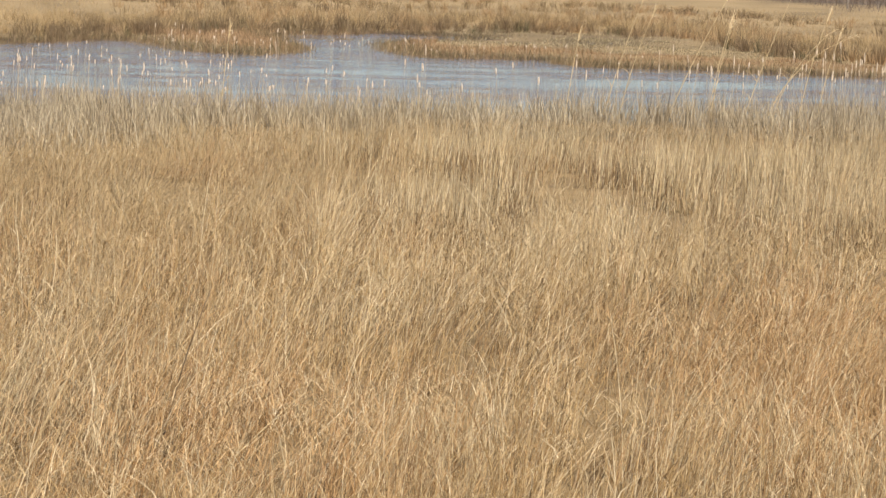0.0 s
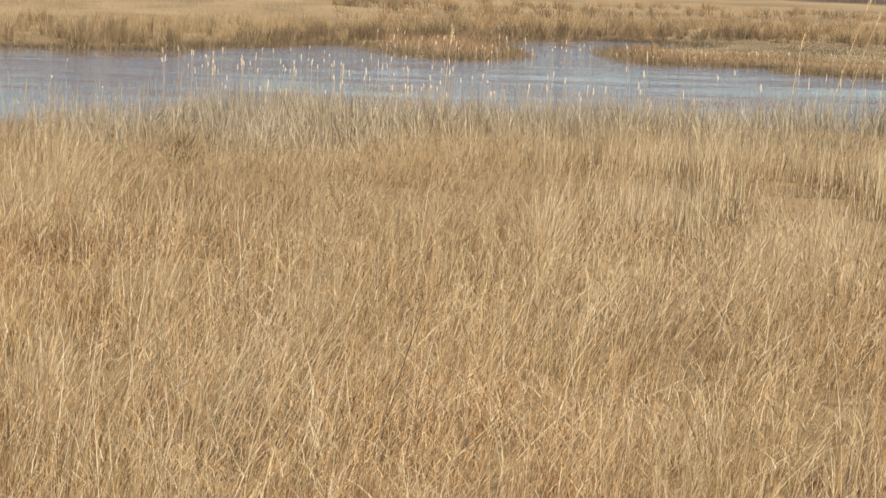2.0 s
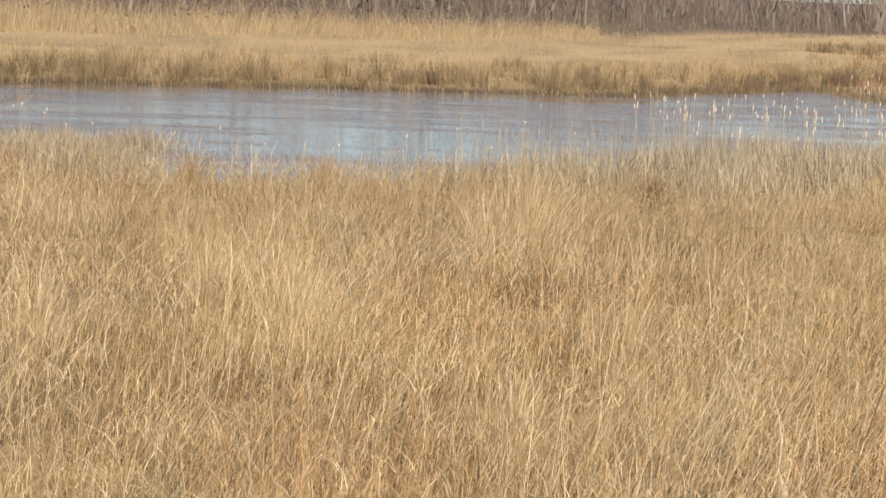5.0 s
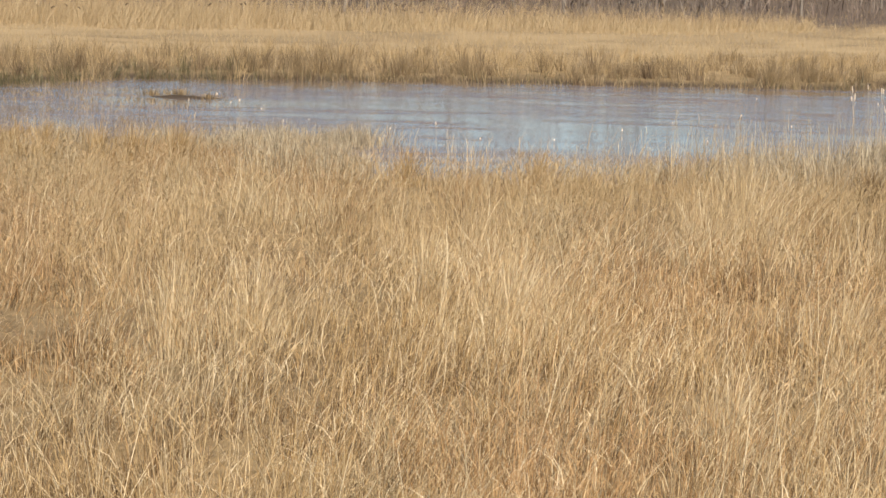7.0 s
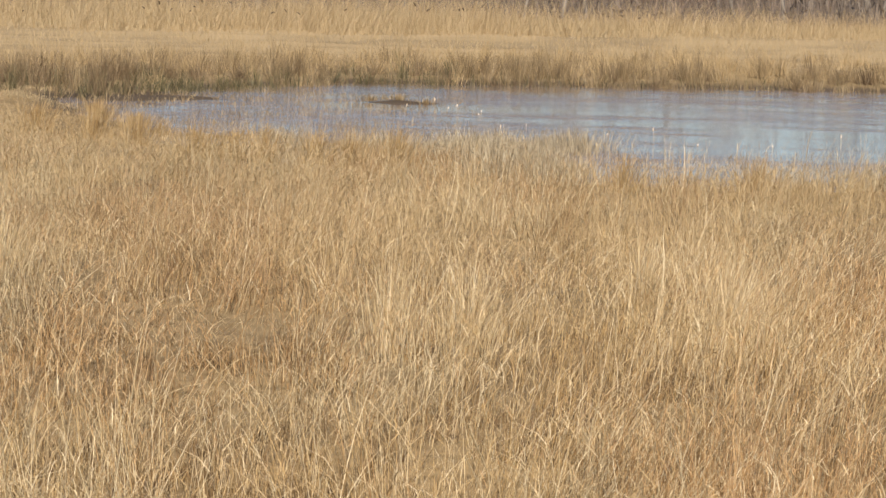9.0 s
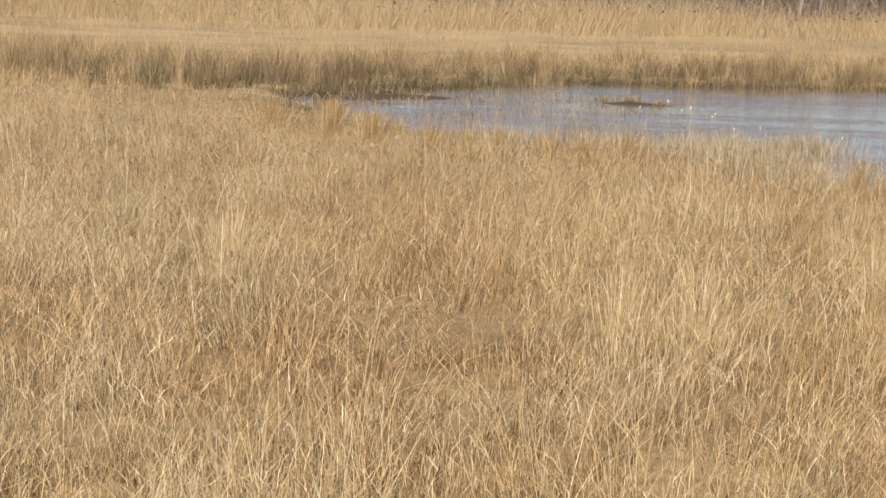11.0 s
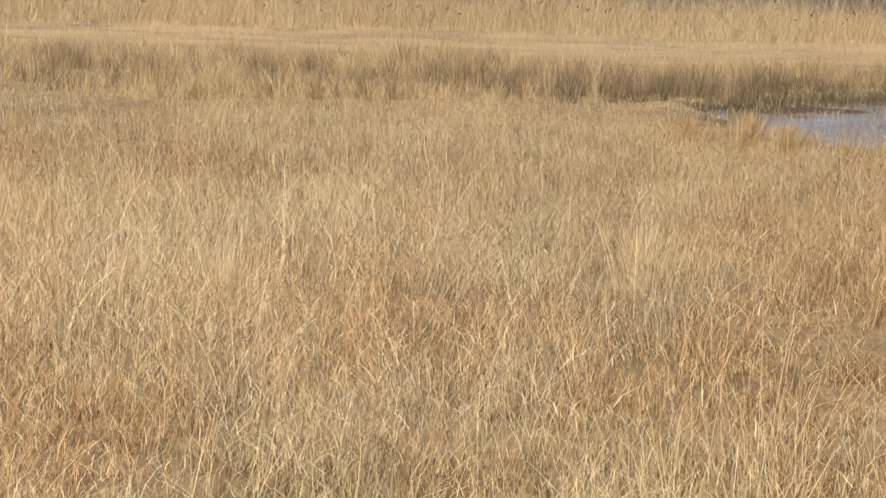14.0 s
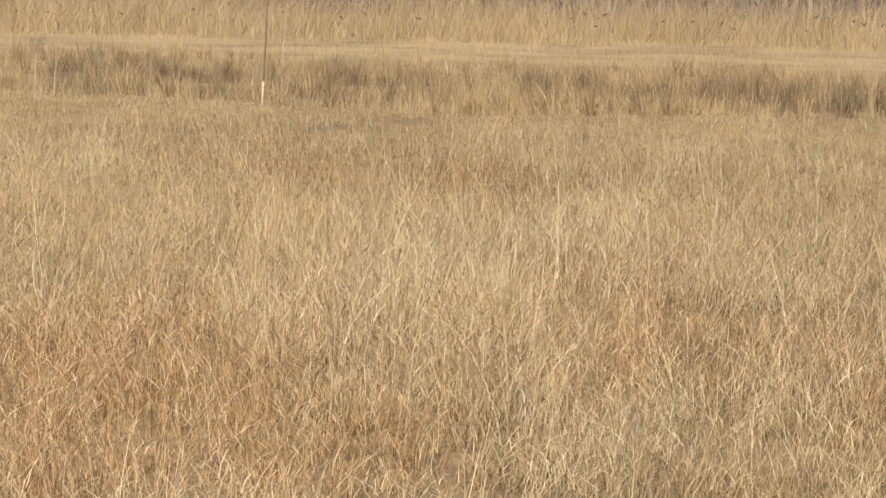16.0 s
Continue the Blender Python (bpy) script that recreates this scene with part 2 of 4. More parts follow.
def ground_height(x, y):
    x, y = np.asarray(x, float), np.asarray(y, float)
    s = pond_distance(x, y)
    bank = np.clip((s + 1.5) / 3.5, 0, 1)
    z = -0.4 + 0.62 * bank * bank * (3 - 2 * bank)
    z = z + np.where(s > 0, (drift(x, y, 2.2, 1) - 0.5) * 0.14 * np.clip(s / 3, 0, 1), 0)
    flat = 0.42 * np.exp(-((x + 12.0) / 3.6) ** 2 - ((y - 92) / 7.0) ** 2) + 0.44 * np.exp(-((x + 5.0) / 2.6) ** 2 - ((y - 95) / 2.0) ** 2) + 0.30 * np.exp(-((x + 8.5) / 3.0) ** 2 - ((y - 80) / 5.0) ** 2)
    z = z + np.where(s < 0, np.clip(flat + (drift(x, y, 1.6, 91) - 0.5) * 0.25 * (flat > 0.08), 0, 0.5), 0)
    z = z - 0.08 * np.exp(-((x - 63) / 13) ** 2 - ((y - 152) / 15) ** 2)      # the wet flat behind the spits
    r = np.hypot(x, y)
    # rise added behind the woods, a backing for the gaps between twigs
    hill = np.clip((r - 285) / 110, 0, 1) * np.interp(np.degrees(np.arctan2(-x, y)), [-13, -8], [0, 1])
    z = z + 7.0 * hill * hill * (3 - 2 * hill)
    rise = np.clip((13 - r) / 10, 0, 1)
    return z + 2.3 * rise * rise * (3 - 2 * rise)


def mesh_object(name, verts, faces_flat, sizes, mat, smooth=False):
    """A mesh from flat arrays."""
    me = bpy.data.meshes.new(name)
    me.vertices.add(len(verts))
    me.vertices.foreach_set("co", np.asarray(verts, np.float32).ravel())
    me.loops.add(len(faces_flat))
    me.loops.foreach_set("vertex_index", np.asarray(faces_flat, np.int32))
    me.polygons.add(len(sizes))
    starts = np.concatenate([[0], np.cumsum(sizes)[:-1]]).astype(np.int32)
    me.polygons.foreach_set("loop_start", starts)
    me.update(calc_edges=True)
    if smooth:
        me.shade_smooth()
    me.materials.append(mat)
    return me


def build_ground():
    rings = np.concatenate([np.arange(0.5, 50, 2.5), np.arange(50, 160, 1.25), 160 * 1.07 ** np.arange(0, 46)])
    wedge = np.arange(-36, 36.01, 0.8)
    rest = np.arange(39, 324, 3.0)
    az = np.radians(np.concatenate([wedge, rest]))
    A, R = np.meshgrid(az, rings)
    x, y = -np.sin(A) * R, np.cos(A) * R
    z = ground_height(x.ravel(), y.ravel())
    v = np.column_stack([x.ravel(), y.ravel(), z])
    na, nr = len(az), len(rings)
    i, j = np.meshgrid(np.arange(nr - 1), np.arange(na), indexing="ij")
    j2 = (j + 1) % na
    q = np.stack([i * na + j, i * na + j2, (i + 1) * na + j2, (i + 1) * na + j], -1).reshape(-1, 4)[:, ::-1]
    cap = np.arange(na)
    flat = np.concatenate([q.ravel(), cap])
    sizes = np.concatenate([np.full(len(q), 4), [na]])
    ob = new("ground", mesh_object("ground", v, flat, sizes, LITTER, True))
    tagged(ob, "flat marsh ground covered with dry straw litter", "ground", kind="structure")
    xs, ys = np.linspace(-26, 95, 62), np.linspace(50, 160, 56)
    X, Y = np.meshgrid(xs, ys)
    v = np.column_stack([X.ravel(), Y.ravel(), np.zeros(X.size)])
    i, j = np.meshgrid(np.arange(55), np.arange(61), indexing="ij")
    q = np.stack([i * 62 + j, i * 62 + j + 1, (i + 1) * 62 + j + 1, (i + 1) * 62 + j], -1).reshape(-1, 4)
    w = new("water", mesh_object("water", v, q.ravel(), np.full(len(q), 4), WATER, True))
    tagged(w, "shallow grey-blue pond water with wind ripples", "water", kind="structure")


build_ground()


# ---- stalks and blades ----
def blades(name, x, y, height, width, lean, bend, mat, seg=2, z0=None, taper=0.75, hook=None):
    """Many tapering ribbons as one mesh. lean, bend: sideways shift of the tip as a share of the height, straight and curling (N x 2);
    hook: how far the very tip nods over (N x 2)."""
    n = len(x)
    z0 = ground_height(x, y) - 0.02 if z0 is None else z0
    toward = np.arctan2(y, x) + math.pi / 2
    face = toward + rng.normal(0, 0.8, n)
    wx, wy = np.cos(face), np.sin(face)
    cols, faces = [], []
    for k in range(seg + 1):
        s = k / seg
        px = x + height * (lean[:, 0] * s + bend[:, 0] * s * s)
        py = y + height * (lean[:, 1] * s + bend[:, 1] * s * s)
        droop = np.hypot(lean[:, 0] + bend[:, 0], lean[:, 1] + bend[:, 1])
        pz = z0 + height * (s - 0.35 * np.clip(droop, 0, 1.2) * s * s)
        if hook is not None:
            nod = s ** 5
            px, py = px + height * hook[:, 0] * nod, py + height * hook[:, 1] * nod
            pz = pz - height * 0.7 * np.hypot(hook[:, 0], hook[:, 1]) * nod
        if k < seg:
            w = width * 0.5 * (1 - taper * s * s)
            cols += [np.stack([px - wx * w, py - wy * w, pz], -1), np.stack([px + wx * w, py + wy * w, pz], -1)]
        else:
            cols.append(np.stack([px, py, pz], -1))
    per = 2 * seg + 1
    v = np.stack(cols, 1).reshape(-1, 3)
    o = (np.arange(n) * per)[:, None]
    for k in range(seg - 1):
        faces += [2 * k, 2 * k + 1, 2 * k + 3, 2 * k + 2]
    faces += [2 * seg - 2, 2 * seg - 1, 2 * seg]
    flat = (o + np.array(faces)[None]).ravel()
    sizes = np.tile([4] * (seg - 1) + [3], n)
    return mesh_object(name, v, flat, sizes, mat)


def scatter(n, d0, d1, a0=-30.0, a1=30.0, power=1.6):
    """Random places in the wedge before the camera, thinning out with distance."""
    e = 2 - power
    u = rng.random(n)
    d = (d0 ** e + u * (d1 ** e - d0 ** e)) ** (1 / e)
    a = np.radians(rng.uniform(a0, a1, n))
    return -np.sin(a) * d, np.cos(a) * d


def wind(x, y, n):
    """How stalks lean: blown to the right on the right-hand side, upright elsewhere."""
    az = np.degrees(np.arctan2(-x, y))
    push = np.interp(az, [-30, -8, 2, 12, 30], [0.17, 0.15, 0.07, 0.02, 0.0])
    push = push * 0.8 + (drift(x, y, 2.2, 5) - 0.5) * 0.26
    return np.stack([push + rng.normal(0, 0.05, n), rng.normal(0, 0.06, n)], -1)


# drifts of one kind of grass in the near field: x, y, radius in metres, strength
RUSTY = [(-17.4, 48.1, 1.6, 0.8), (-21.6, 52.0, 1.8, 0.7), (5.0, 20.4, 1.2, 0.5), (13.4, 26.0, 2.1, 1.0), (11.2, 21.0, 1.6, 1.0), (-9.0, 20.5, 1.6, 0.9), (-10.8, 21.5, 1.7, 1.0), (-13.2, 25.2, 1.8, 0.9),
         (-14.1, 30.3, 1.2, 0.6), (-0.8, 38.7, 0.8, 0.7), (4.8, 36.7, 0.8, 0.8), (-3.6, 31.0, 2.2, 0.55), (-4.6, 27.6, 1.9, 0.5), (-3.8, 36.0, 2.0, 0.4), (-7.8, 29.4, 2.4, 0.5), (6.9, 22.5, 1.6, 0.6),
         (1.5, 22.1, 1.2, 0.6), (1.8, 21.0, 1.2, 0.7), (5.5, 31.9, 1.1, 0.6), (4.6, 34.7, 2.5, 0.5), (-6.5, 42.0, 3.5, 0.3), (-21.0, 52.4, 5.0, 0.3), (-14.0, 52.0, 4.0, 0.25), (-3.0, 58.0, 4.0, 0.5)]
ASHEN = [(-10.0, 26.1, 1.8, 0.9), (-10.6, 31.0, 1.6, 0.7), (14.6, 35.2, 4.0, 0.5), (-2.8, 25.0, 1.6, 0.7), (22, 63, 9, 0.5), (-16.0, 62.0, 6.0, 0.5),
         (-8.0, 34.0, 2.2, 0.5), (-12.0, 40.0, 3.0, 0.4)]
DUSKY = [(-6.0, 29.4, 2.6, 0.6), (-3.6, 30.5, 3.0, 0.9), (-0.6, 25.4, 1.8, 0.7), (-5.1, 33.2, 2.2, 0.9), (-8.3, 31.2, 1.6, 0.8), (-7.7, 21.2, 0.9, 0.9), (-0.8, 41.9, 1.6, 0.9), (0.1, 29.8, 1.2, 0.9),
         (2.7, 24.7, 1.3, 0.9), (5.4, 36.8, 2.4, 0.8), (14.7, 43.2, 1.8, 0.9), (13.4, 30.1, 1.2, 0.8), (-22.2, 55.3, 3.9, 0.7), (-17.4, 52.3, 3.2, 0.8), (9.4, 44.5, 2.0, 0.7), (4.6, 30.4, 1.2, 0.7),
         (12.6, 50.0, 2.0, 0.6), (1.5, 48.0, 2.0, 0.6), (-9.6, 19.3, 1.1, 0.8), (-6.8, 18.9, 0.8, 0.7), (-3.9, 24.8, 2.1, 0.95), (-2.4, 21.6, 1.0, 0.8), (-4.6, 21.5, 1.1, 0.7), (2.9, 22.8, 0.8, 0.8)]
BRIGHT = [(2.0, 36.0, 1.4, 0.8), (-19.1, 41.3, 1.6, 0.7), (-15.0, 38.2, 1.4, 0.7), (-10.0, 37.7, 1.3, 0.6), (-13.2, 33.2, 1.0, 0.7), (5.7, 41.7, 1.3, 0.8), (11.7, 35.7, 1.0, 0.7), (9.8, 31.8, 0.9, 0.7),
          (-1.6, 30.6, 1.0, 0.9), (2.0, 33.8, 1.2, 0.7), (-1.9, 48.8, 2.4, 0.8), (-10.8, 31.5, 1.2, 0.9), (-1.2, 32.0, 0.9, 0.9), (-9.4, 26.0, 1.0, 0.7), (-15.7, 33.9, 1.4, 0.4), (-24.6, 50.2, 3.0, 0.7),
          (-18.6, 46.4, 2.4, 0.8), (23.3, 45.1, 1.8, 0.8), (15.6, 37.4, 2.0, 0.9), (-13.3, 45.8, 2.4, 0.7), (6.2, 45.1, 1.2, 0.9), (2.6, 29.0, 1.0, 0.7), (10.7, 22.0, 1.1, 0.6), (12.0, 57.0, 2.5, 0.6)]
HOLLOW = [(21.0, 47.6, 1.0, 0.8), (17.8, 46.1, 1.0, 0.7), (10.4, 24.4, 0.6, 0.7), (-7.6, 20.9, 0.6, 0.7), (18.7, 58.6, 1.0, 0.7), (18.6, 48.4, 1.6, 0.8), (22.2, 50.1, 1.7, 0.9), (13.6, 46.0, 1.4, 0.6),
          (25.2, 51.5, 1.5, 0.7), (8.3, 24.4, 0.8, 0.6), (10.6, 24.6, 0.9, 0.6), (16.8, 45.1, 0.8, 1.0), (19.4, 43.4, 0.9, 1.0), (26.6, 56.7, 1.4, 0.9), (10.1, 23.1, 0.6, 0.9), (18.2, 49.8, 1.0, 0.9),
          (9.3, 25.0, 0.5, 0.8), (-13.2, 22.5, 0.9, 0.6), (4.0, 26.5, 1.0, 0.5), (-3.4, 33.0, 1.2, 0.5)]


def within(x, y, spots):
    """How far a place belongs to the drifts, which run on deeper than they are wide."""
    total = np.zeros(len(x))
    for sx, sy, r, k in spots:
        far = math.hypot(sx, sy)
        along = ((x - sx) * sx + (y - sy) * sy) / far
        across = ((x - sx) * sy - (y - sy) * sx) / far
        total = np.maximum(total, k * np.exp(-(across / r) ** 2 - (along / (1.9 * r)) ** 2))
    return total


def kinds_of(x, y, n, fate):
    v = y * 0.45
    rust = 0.5 * drift(x, v, 2.2, 8) + 0.5 * drift(x, v, 0.7, 9) + 0.8 * within(x, y, RUSTY)
    grey = 0.5 * drift(x, v, 2.6, 12) + 0.5 * drift(x, v, 0.8, 13) + 0.5 * within(x, y, ASHEN)
    left = np.interp(np.degrees(np.arctan2(-x, y)), [2, 12], [0, 1])
    is_rust = fate < np.clip((rust - 0.56 - 0.06 * left) * 3.2, 0.02, 0.88)
    is_grey = ~is_rust & (1 - fate < np.clip((grey - 0.5 + 0.2 * left) * 3.0, 0.05, 0.85))
    return is_rust, is_grey


def sow(x, y, h, w, lean, bend, zones, z0=None, fate=None, hook=None, taper=0.75):
    """One mesh of blades for each kind of grass and zone."""
    is_rust, is_grey = kinds_of(x, y, len(x), rng.random(len(x)) if fate is None else fate)
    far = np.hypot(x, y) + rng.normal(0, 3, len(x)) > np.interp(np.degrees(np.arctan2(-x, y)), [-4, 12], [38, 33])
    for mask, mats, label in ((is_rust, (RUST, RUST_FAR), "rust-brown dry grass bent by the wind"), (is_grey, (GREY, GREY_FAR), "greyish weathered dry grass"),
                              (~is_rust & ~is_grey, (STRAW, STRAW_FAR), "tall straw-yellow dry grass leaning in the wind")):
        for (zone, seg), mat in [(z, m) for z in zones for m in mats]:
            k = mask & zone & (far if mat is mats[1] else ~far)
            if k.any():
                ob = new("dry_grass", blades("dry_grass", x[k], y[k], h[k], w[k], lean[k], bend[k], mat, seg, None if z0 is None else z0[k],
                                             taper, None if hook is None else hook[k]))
                tagged(ob, label, "grass", kind="stuff")


def canopy(x, y):
    """How tall the near grass grows at a place."""
    return (0.42 + 0.28 * drift(x, y, 3.0, 4) + 0.52 * drift(x, y, 0.8, 6) - 0.10 * within(x, y, DUSKY) + 0.10 * within(x, y, BRIGHT) - 0.3 * within(x, y, HOLLOW)) * np.interp(np.hypot(x, y) + 6 * drift(x, y, 5, 15), [71, 77, 86], [1, 0.6, 0.5]) * np.where(x > 0.14 * y, np.interp(pond_distance(x, y), [0, 7, 13], [0.38, 0.5, 1]), np.where(x > -0.02 * y, np.interp(pond_distance(x, y), [0, 4], [0.8, 1]), np.interp(pond_distance(x, y), [0, 3, 8], [0.4, 0.55, 1])))


def near_field():
    tuft = 7000
    tx, ty = scatter(tuft, 16.8, 98)
    n = 540000
    pick = rng.integers(0, tuft, n)
    d = np.hypot(tx, ty)[pick]
    spread = 0.055 + 0.0036 * d
    ox, oy = rng.normal(0, 1, n), rng.normal(0, 1, n)
    x, y = tx[pick] + ox * spread, ty[pick] + oy * spread
    loose = rng.random(n) < 0.15
    lx, ly = scatter(n, 16.8, 98)
    x, y = np.where(loose, lx, x), np.where(loose, ly, y)
    d = np.hypot(x, y)
    s = pond_distance(x, y)
    far = far_distance(x, y)
    patch = drift(x, y * 0.6, 1.0, 2) * 0.5 + drift(x, y * 0.7, 0.4, 3) * 0.5 - 0.6 * within(x, y, HOLLOW)
    keep = (s > rng.normal(-0.2, 0.5, n)) & (far < -1) & (patch > 0.2 + rng.random(n) * 0.45) & (d > 16)
    keep &= ~((x > 5) & (y > 90))
    x, y, d, s, pick, loose, ox, oy = x[keep], y[keep], d[keep], s[keep], pick[keep], loose[keep], ox[keep], oy[keep]
    n = len(x)
    th = np.clip(rng.normal(1, 0.32, tuft), 0.4, 1.7)[pick]
    fate = np.where(rng.random(n) < 0.85, rng.random(tuft)[pick], rng.random(n))
    curly = np.interp(np.degrees(np.arctan2(-x, y)), [-6, 10], [0.0, 1.0])     # finer, curlier grass on the left
    dusk, shine, rusty = within(x, y, DUSKY), within(x, y, BRIGHT), within(x, y, RUSTY)
    tall = rng.random(n) < np.interp(d, [30, 55], [0.36, 0.28]) * (1 - 0.8 * dusk) * (1 - 0.4 * rusty) * (1 + 0.5 * shine)
    h = canopy(x, y) * np.where(loose, 1, th) * np.where(tall, rng.uniform(0.7, 1.35, n), rng.uniform(0.25, 1.0, n) * np.interp(d, [32, 46], [0.62, 0.75]))
    w = 0.0055 * (np.minimum(d, 40) / 20) ** 0.42 * (np.maximum(d, 40) / 40) ** 0.35 * rng.uniform(0.5, 1.5, n) * np.where(tall, 0.72, 1.05)
    # each tuft leans as one and fans out from its root; loose stalks stray
    own = np.where(loose[:, None], rng.normal(0, 0.13, (n, 2)), rng.normal(0, 0.11, (tuft, 2))[pick] + 0.08 * np.stack([ox, oy], -1) + rng.normal(0, 0.045, (n, 2)))
    lean = wind(x, y, n) + own
    bend = (rng.normal(0, 0.07, (n, 2)) + np.where(loose[:, None], 0, rng.normal(0, 0.10, (tuft, 2))[pick])) * (1 + 1.1 * curly + np.interp(d, [24, 36], [0, 0.6]))[:, None]
    right = np.interp(np.degrees(np.arctan2(-x, y)), [-8, 4], [1.0, 0.0])
    lean[:, 0] += tall * right * np.abs(rng.normal(0, 0.09, n))
    nod = rng.uniform(0, 2 * math.pi, n)
    hook = np.stack([np.cos(nod), 0.6 * np.sin(nod)], -1) * (np.abs(rng.normal(0, 0.12, n)) * (1 + 1.3 * curly))[:, None]
    flop = rng.random(n) < 0.09          # fallen, criss-crossing stalks
    lean[flop] += rng.normal(0, 0.55, (flop.sum(), 2))
    # part of the tall stalks drawn paler, sun catch put into their colour
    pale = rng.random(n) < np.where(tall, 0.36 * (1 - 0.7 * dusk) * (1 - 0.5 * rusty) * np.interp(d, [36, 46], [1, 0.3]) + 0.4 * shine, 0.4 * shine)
    # low blades darkened: the shade in the gaps goes into their colour
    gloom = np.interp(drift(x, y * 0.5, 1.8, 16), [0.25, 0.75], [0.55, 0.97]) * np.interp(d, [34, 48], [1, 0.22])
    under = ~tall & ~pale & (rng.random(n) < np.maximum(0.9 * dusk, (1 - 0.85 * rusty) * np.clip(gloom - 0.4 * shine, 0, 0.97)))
    near = d < 34
    sow(x, y, h, w, lean, bend, ((~tall & ~under & ~pale, 2),), None, fate)
    sow(x, y, h, w, lean, bend, ((tall & ~pale & near, 4), (tall & ~pale & ~near, 3)), None, fate, hook, 0.45)
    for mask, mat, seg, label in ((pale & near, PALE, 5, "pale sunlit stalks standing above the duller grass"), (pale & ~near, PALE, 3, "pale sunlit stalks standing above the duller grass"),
                                  (under, DUN, 2, "brown undergrowth of dead grass, gap shade in its colour")):
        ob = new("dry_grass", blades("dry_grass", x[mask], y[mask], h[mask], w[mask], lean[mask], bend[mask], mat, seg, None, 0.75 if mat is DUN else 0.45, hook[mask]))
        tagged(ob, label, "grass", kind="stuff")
    # long stray stalks above the rest
    n = 4200
    x, y = scatter(n, 17, 48, power=1.3)
    az = np.degrees(np.arctan2(-x, y))
    k = (pond_distance(x, y) > 1) & (rng.random(n) > 0.7 * within(x, y, DUSKY)) & (drift(x, y * 0.6, 1.2, 95) > 0.3 + 0.5 * rng.random(n))
    x, y, az = x[k], y[k], az[k]
    n = len(x)
    lean = np.stack([rng.normal(0, 0.5, n) + np.interp(az, [-10, 6], [0.3, 0.08]), rng.normal(0, 0.3, n)], -1)
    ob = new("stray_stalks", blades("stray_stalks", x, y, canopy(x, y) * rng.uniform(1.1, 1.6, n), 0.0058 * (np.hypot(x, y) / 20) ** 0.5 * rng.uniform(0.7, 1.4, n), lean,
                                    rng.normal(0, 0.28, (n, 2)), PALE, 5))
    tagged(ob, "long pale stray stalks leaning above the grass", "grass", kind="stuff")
    # dry leaves curling off the stalks near the top
    n = 150000
    x, y = scatter(n, 16.8, 62)
    d, s = np.hypot(x, y), pond_distance(x, y)
    patch = drift(x, y, 1.3, 2) * 0.5 + drift(x, y, 0.5, 3) * 0.5 - 0.5 * within(x, y, HOLLOW)
    keep = (s > 0.3) & (far_distance(x, y) < -1) & (patch > 0.1 + rng.random(n) * 0.5)
    x, y, d = x[keep], y[keep], d[keep]
    n = len(x)
    fade = rng.random(n) > 0.85 * within(x, y, DUSKY)
    x, y, d = x[fade], y[fade], d[fade]
    n = len(x)
    z0 = ground_height(x, y) + canopy(x, y) * rng.uniform(0.25, 0.85, n)
    h = rng.uniform(0.08, 0.34, n)
    w = 0.0046 * (d / 20) ** 0.4 * rng.uniform(0.5, 1.4, n)
    turn = rng.uniform(0, 2 * math.pi, n)
    out = rng.uniform(0.3, 1.3, n)
    lean = np.stack([np.cos(turn) * out * 0.5, np.sin(turn) * out * 0.5], -1)
    bend = np.stack([np.cos(turn) * out, np.sin(turn) * out], -1) + rng.normal(0, 0.2, (n, 2))
    # a random share of leaves catches the sun by paler colour
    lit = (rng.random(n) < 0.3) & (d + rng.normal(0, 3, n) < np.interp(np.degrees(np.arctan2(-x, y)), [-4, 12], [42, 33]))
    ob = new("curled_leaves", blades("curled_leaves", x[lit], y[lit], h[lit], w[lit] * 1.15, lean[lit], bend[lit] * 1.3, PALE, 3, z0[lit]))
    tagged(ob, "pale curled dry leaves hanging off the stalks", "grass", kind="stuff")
    sow(x, y, h, w, lean, bend, ((~lit, 2),), z0)


near_field()


def curly_tops():
    """Short strongly curled leaves that crowd the rust-brown and ashen patches."""
    n = 170000
    x, y = scatter(n, 17, 48, power=1.4)
    rusty, ashen = within(x, y, RUSTY), within(x, y, ASHEN)
    k = (rng.random(n) < np.maximum(rusty, 0.6 * ashen) * 0.75) & (drift(x, y * 0.6, 0.5, 77) > 0.3 + 0.3 * rng.random(n))
    x, y, rusty, ashen = x[k], y[k], rusty[k], ashen[k]
    n = len(x)
    z0 = ground_height(x, y) + canopy(x, y) * rng.uniform(0.3, 0.9, n)
    turn, out = rng.uniform(0, 2 * math.pi, n), rng.uniform(0.3, 1.1, n)
    lean = np.stack([np.cos(turn) * out * 0.6, np.sin(turn) * out * 0.6], -1)
    hook = np.stack([np.cos(turn), np.sin(turn)], -1) * rng.uniform(0.2, 0.9, n)[:, None]
    h, w = rng.uniform(0.08, 0.26, n), 0.0048 * (np.hypot(x, y) / 20) ** 0.4 * rng.uniform(0.6, 1.4, n)
    bright = rng.random(n) < 0.22
    for q, mat, label in ((bright, PALE, "pale curled leaves over the dry grass"), (~bright & (rusty >= ashen), RUST, "curled rust-brown leaves over the dry grass"),
                          (~bright & (rusty < ashen), GREY, "curled ash-grey leaves over the dry grass")):
        ob = new("curled_leaves", blades("curled_leaves", x[q], y[q], h[q], w[q], lean[q], lean[q] * 0.8 + rng.normal(0, 0.2, (q.sum(), 2)), mat, 4, z0[q], 0.6, hook[q]))
        tagged(ob, label, "grass", kind="stuff")


curly_tops()


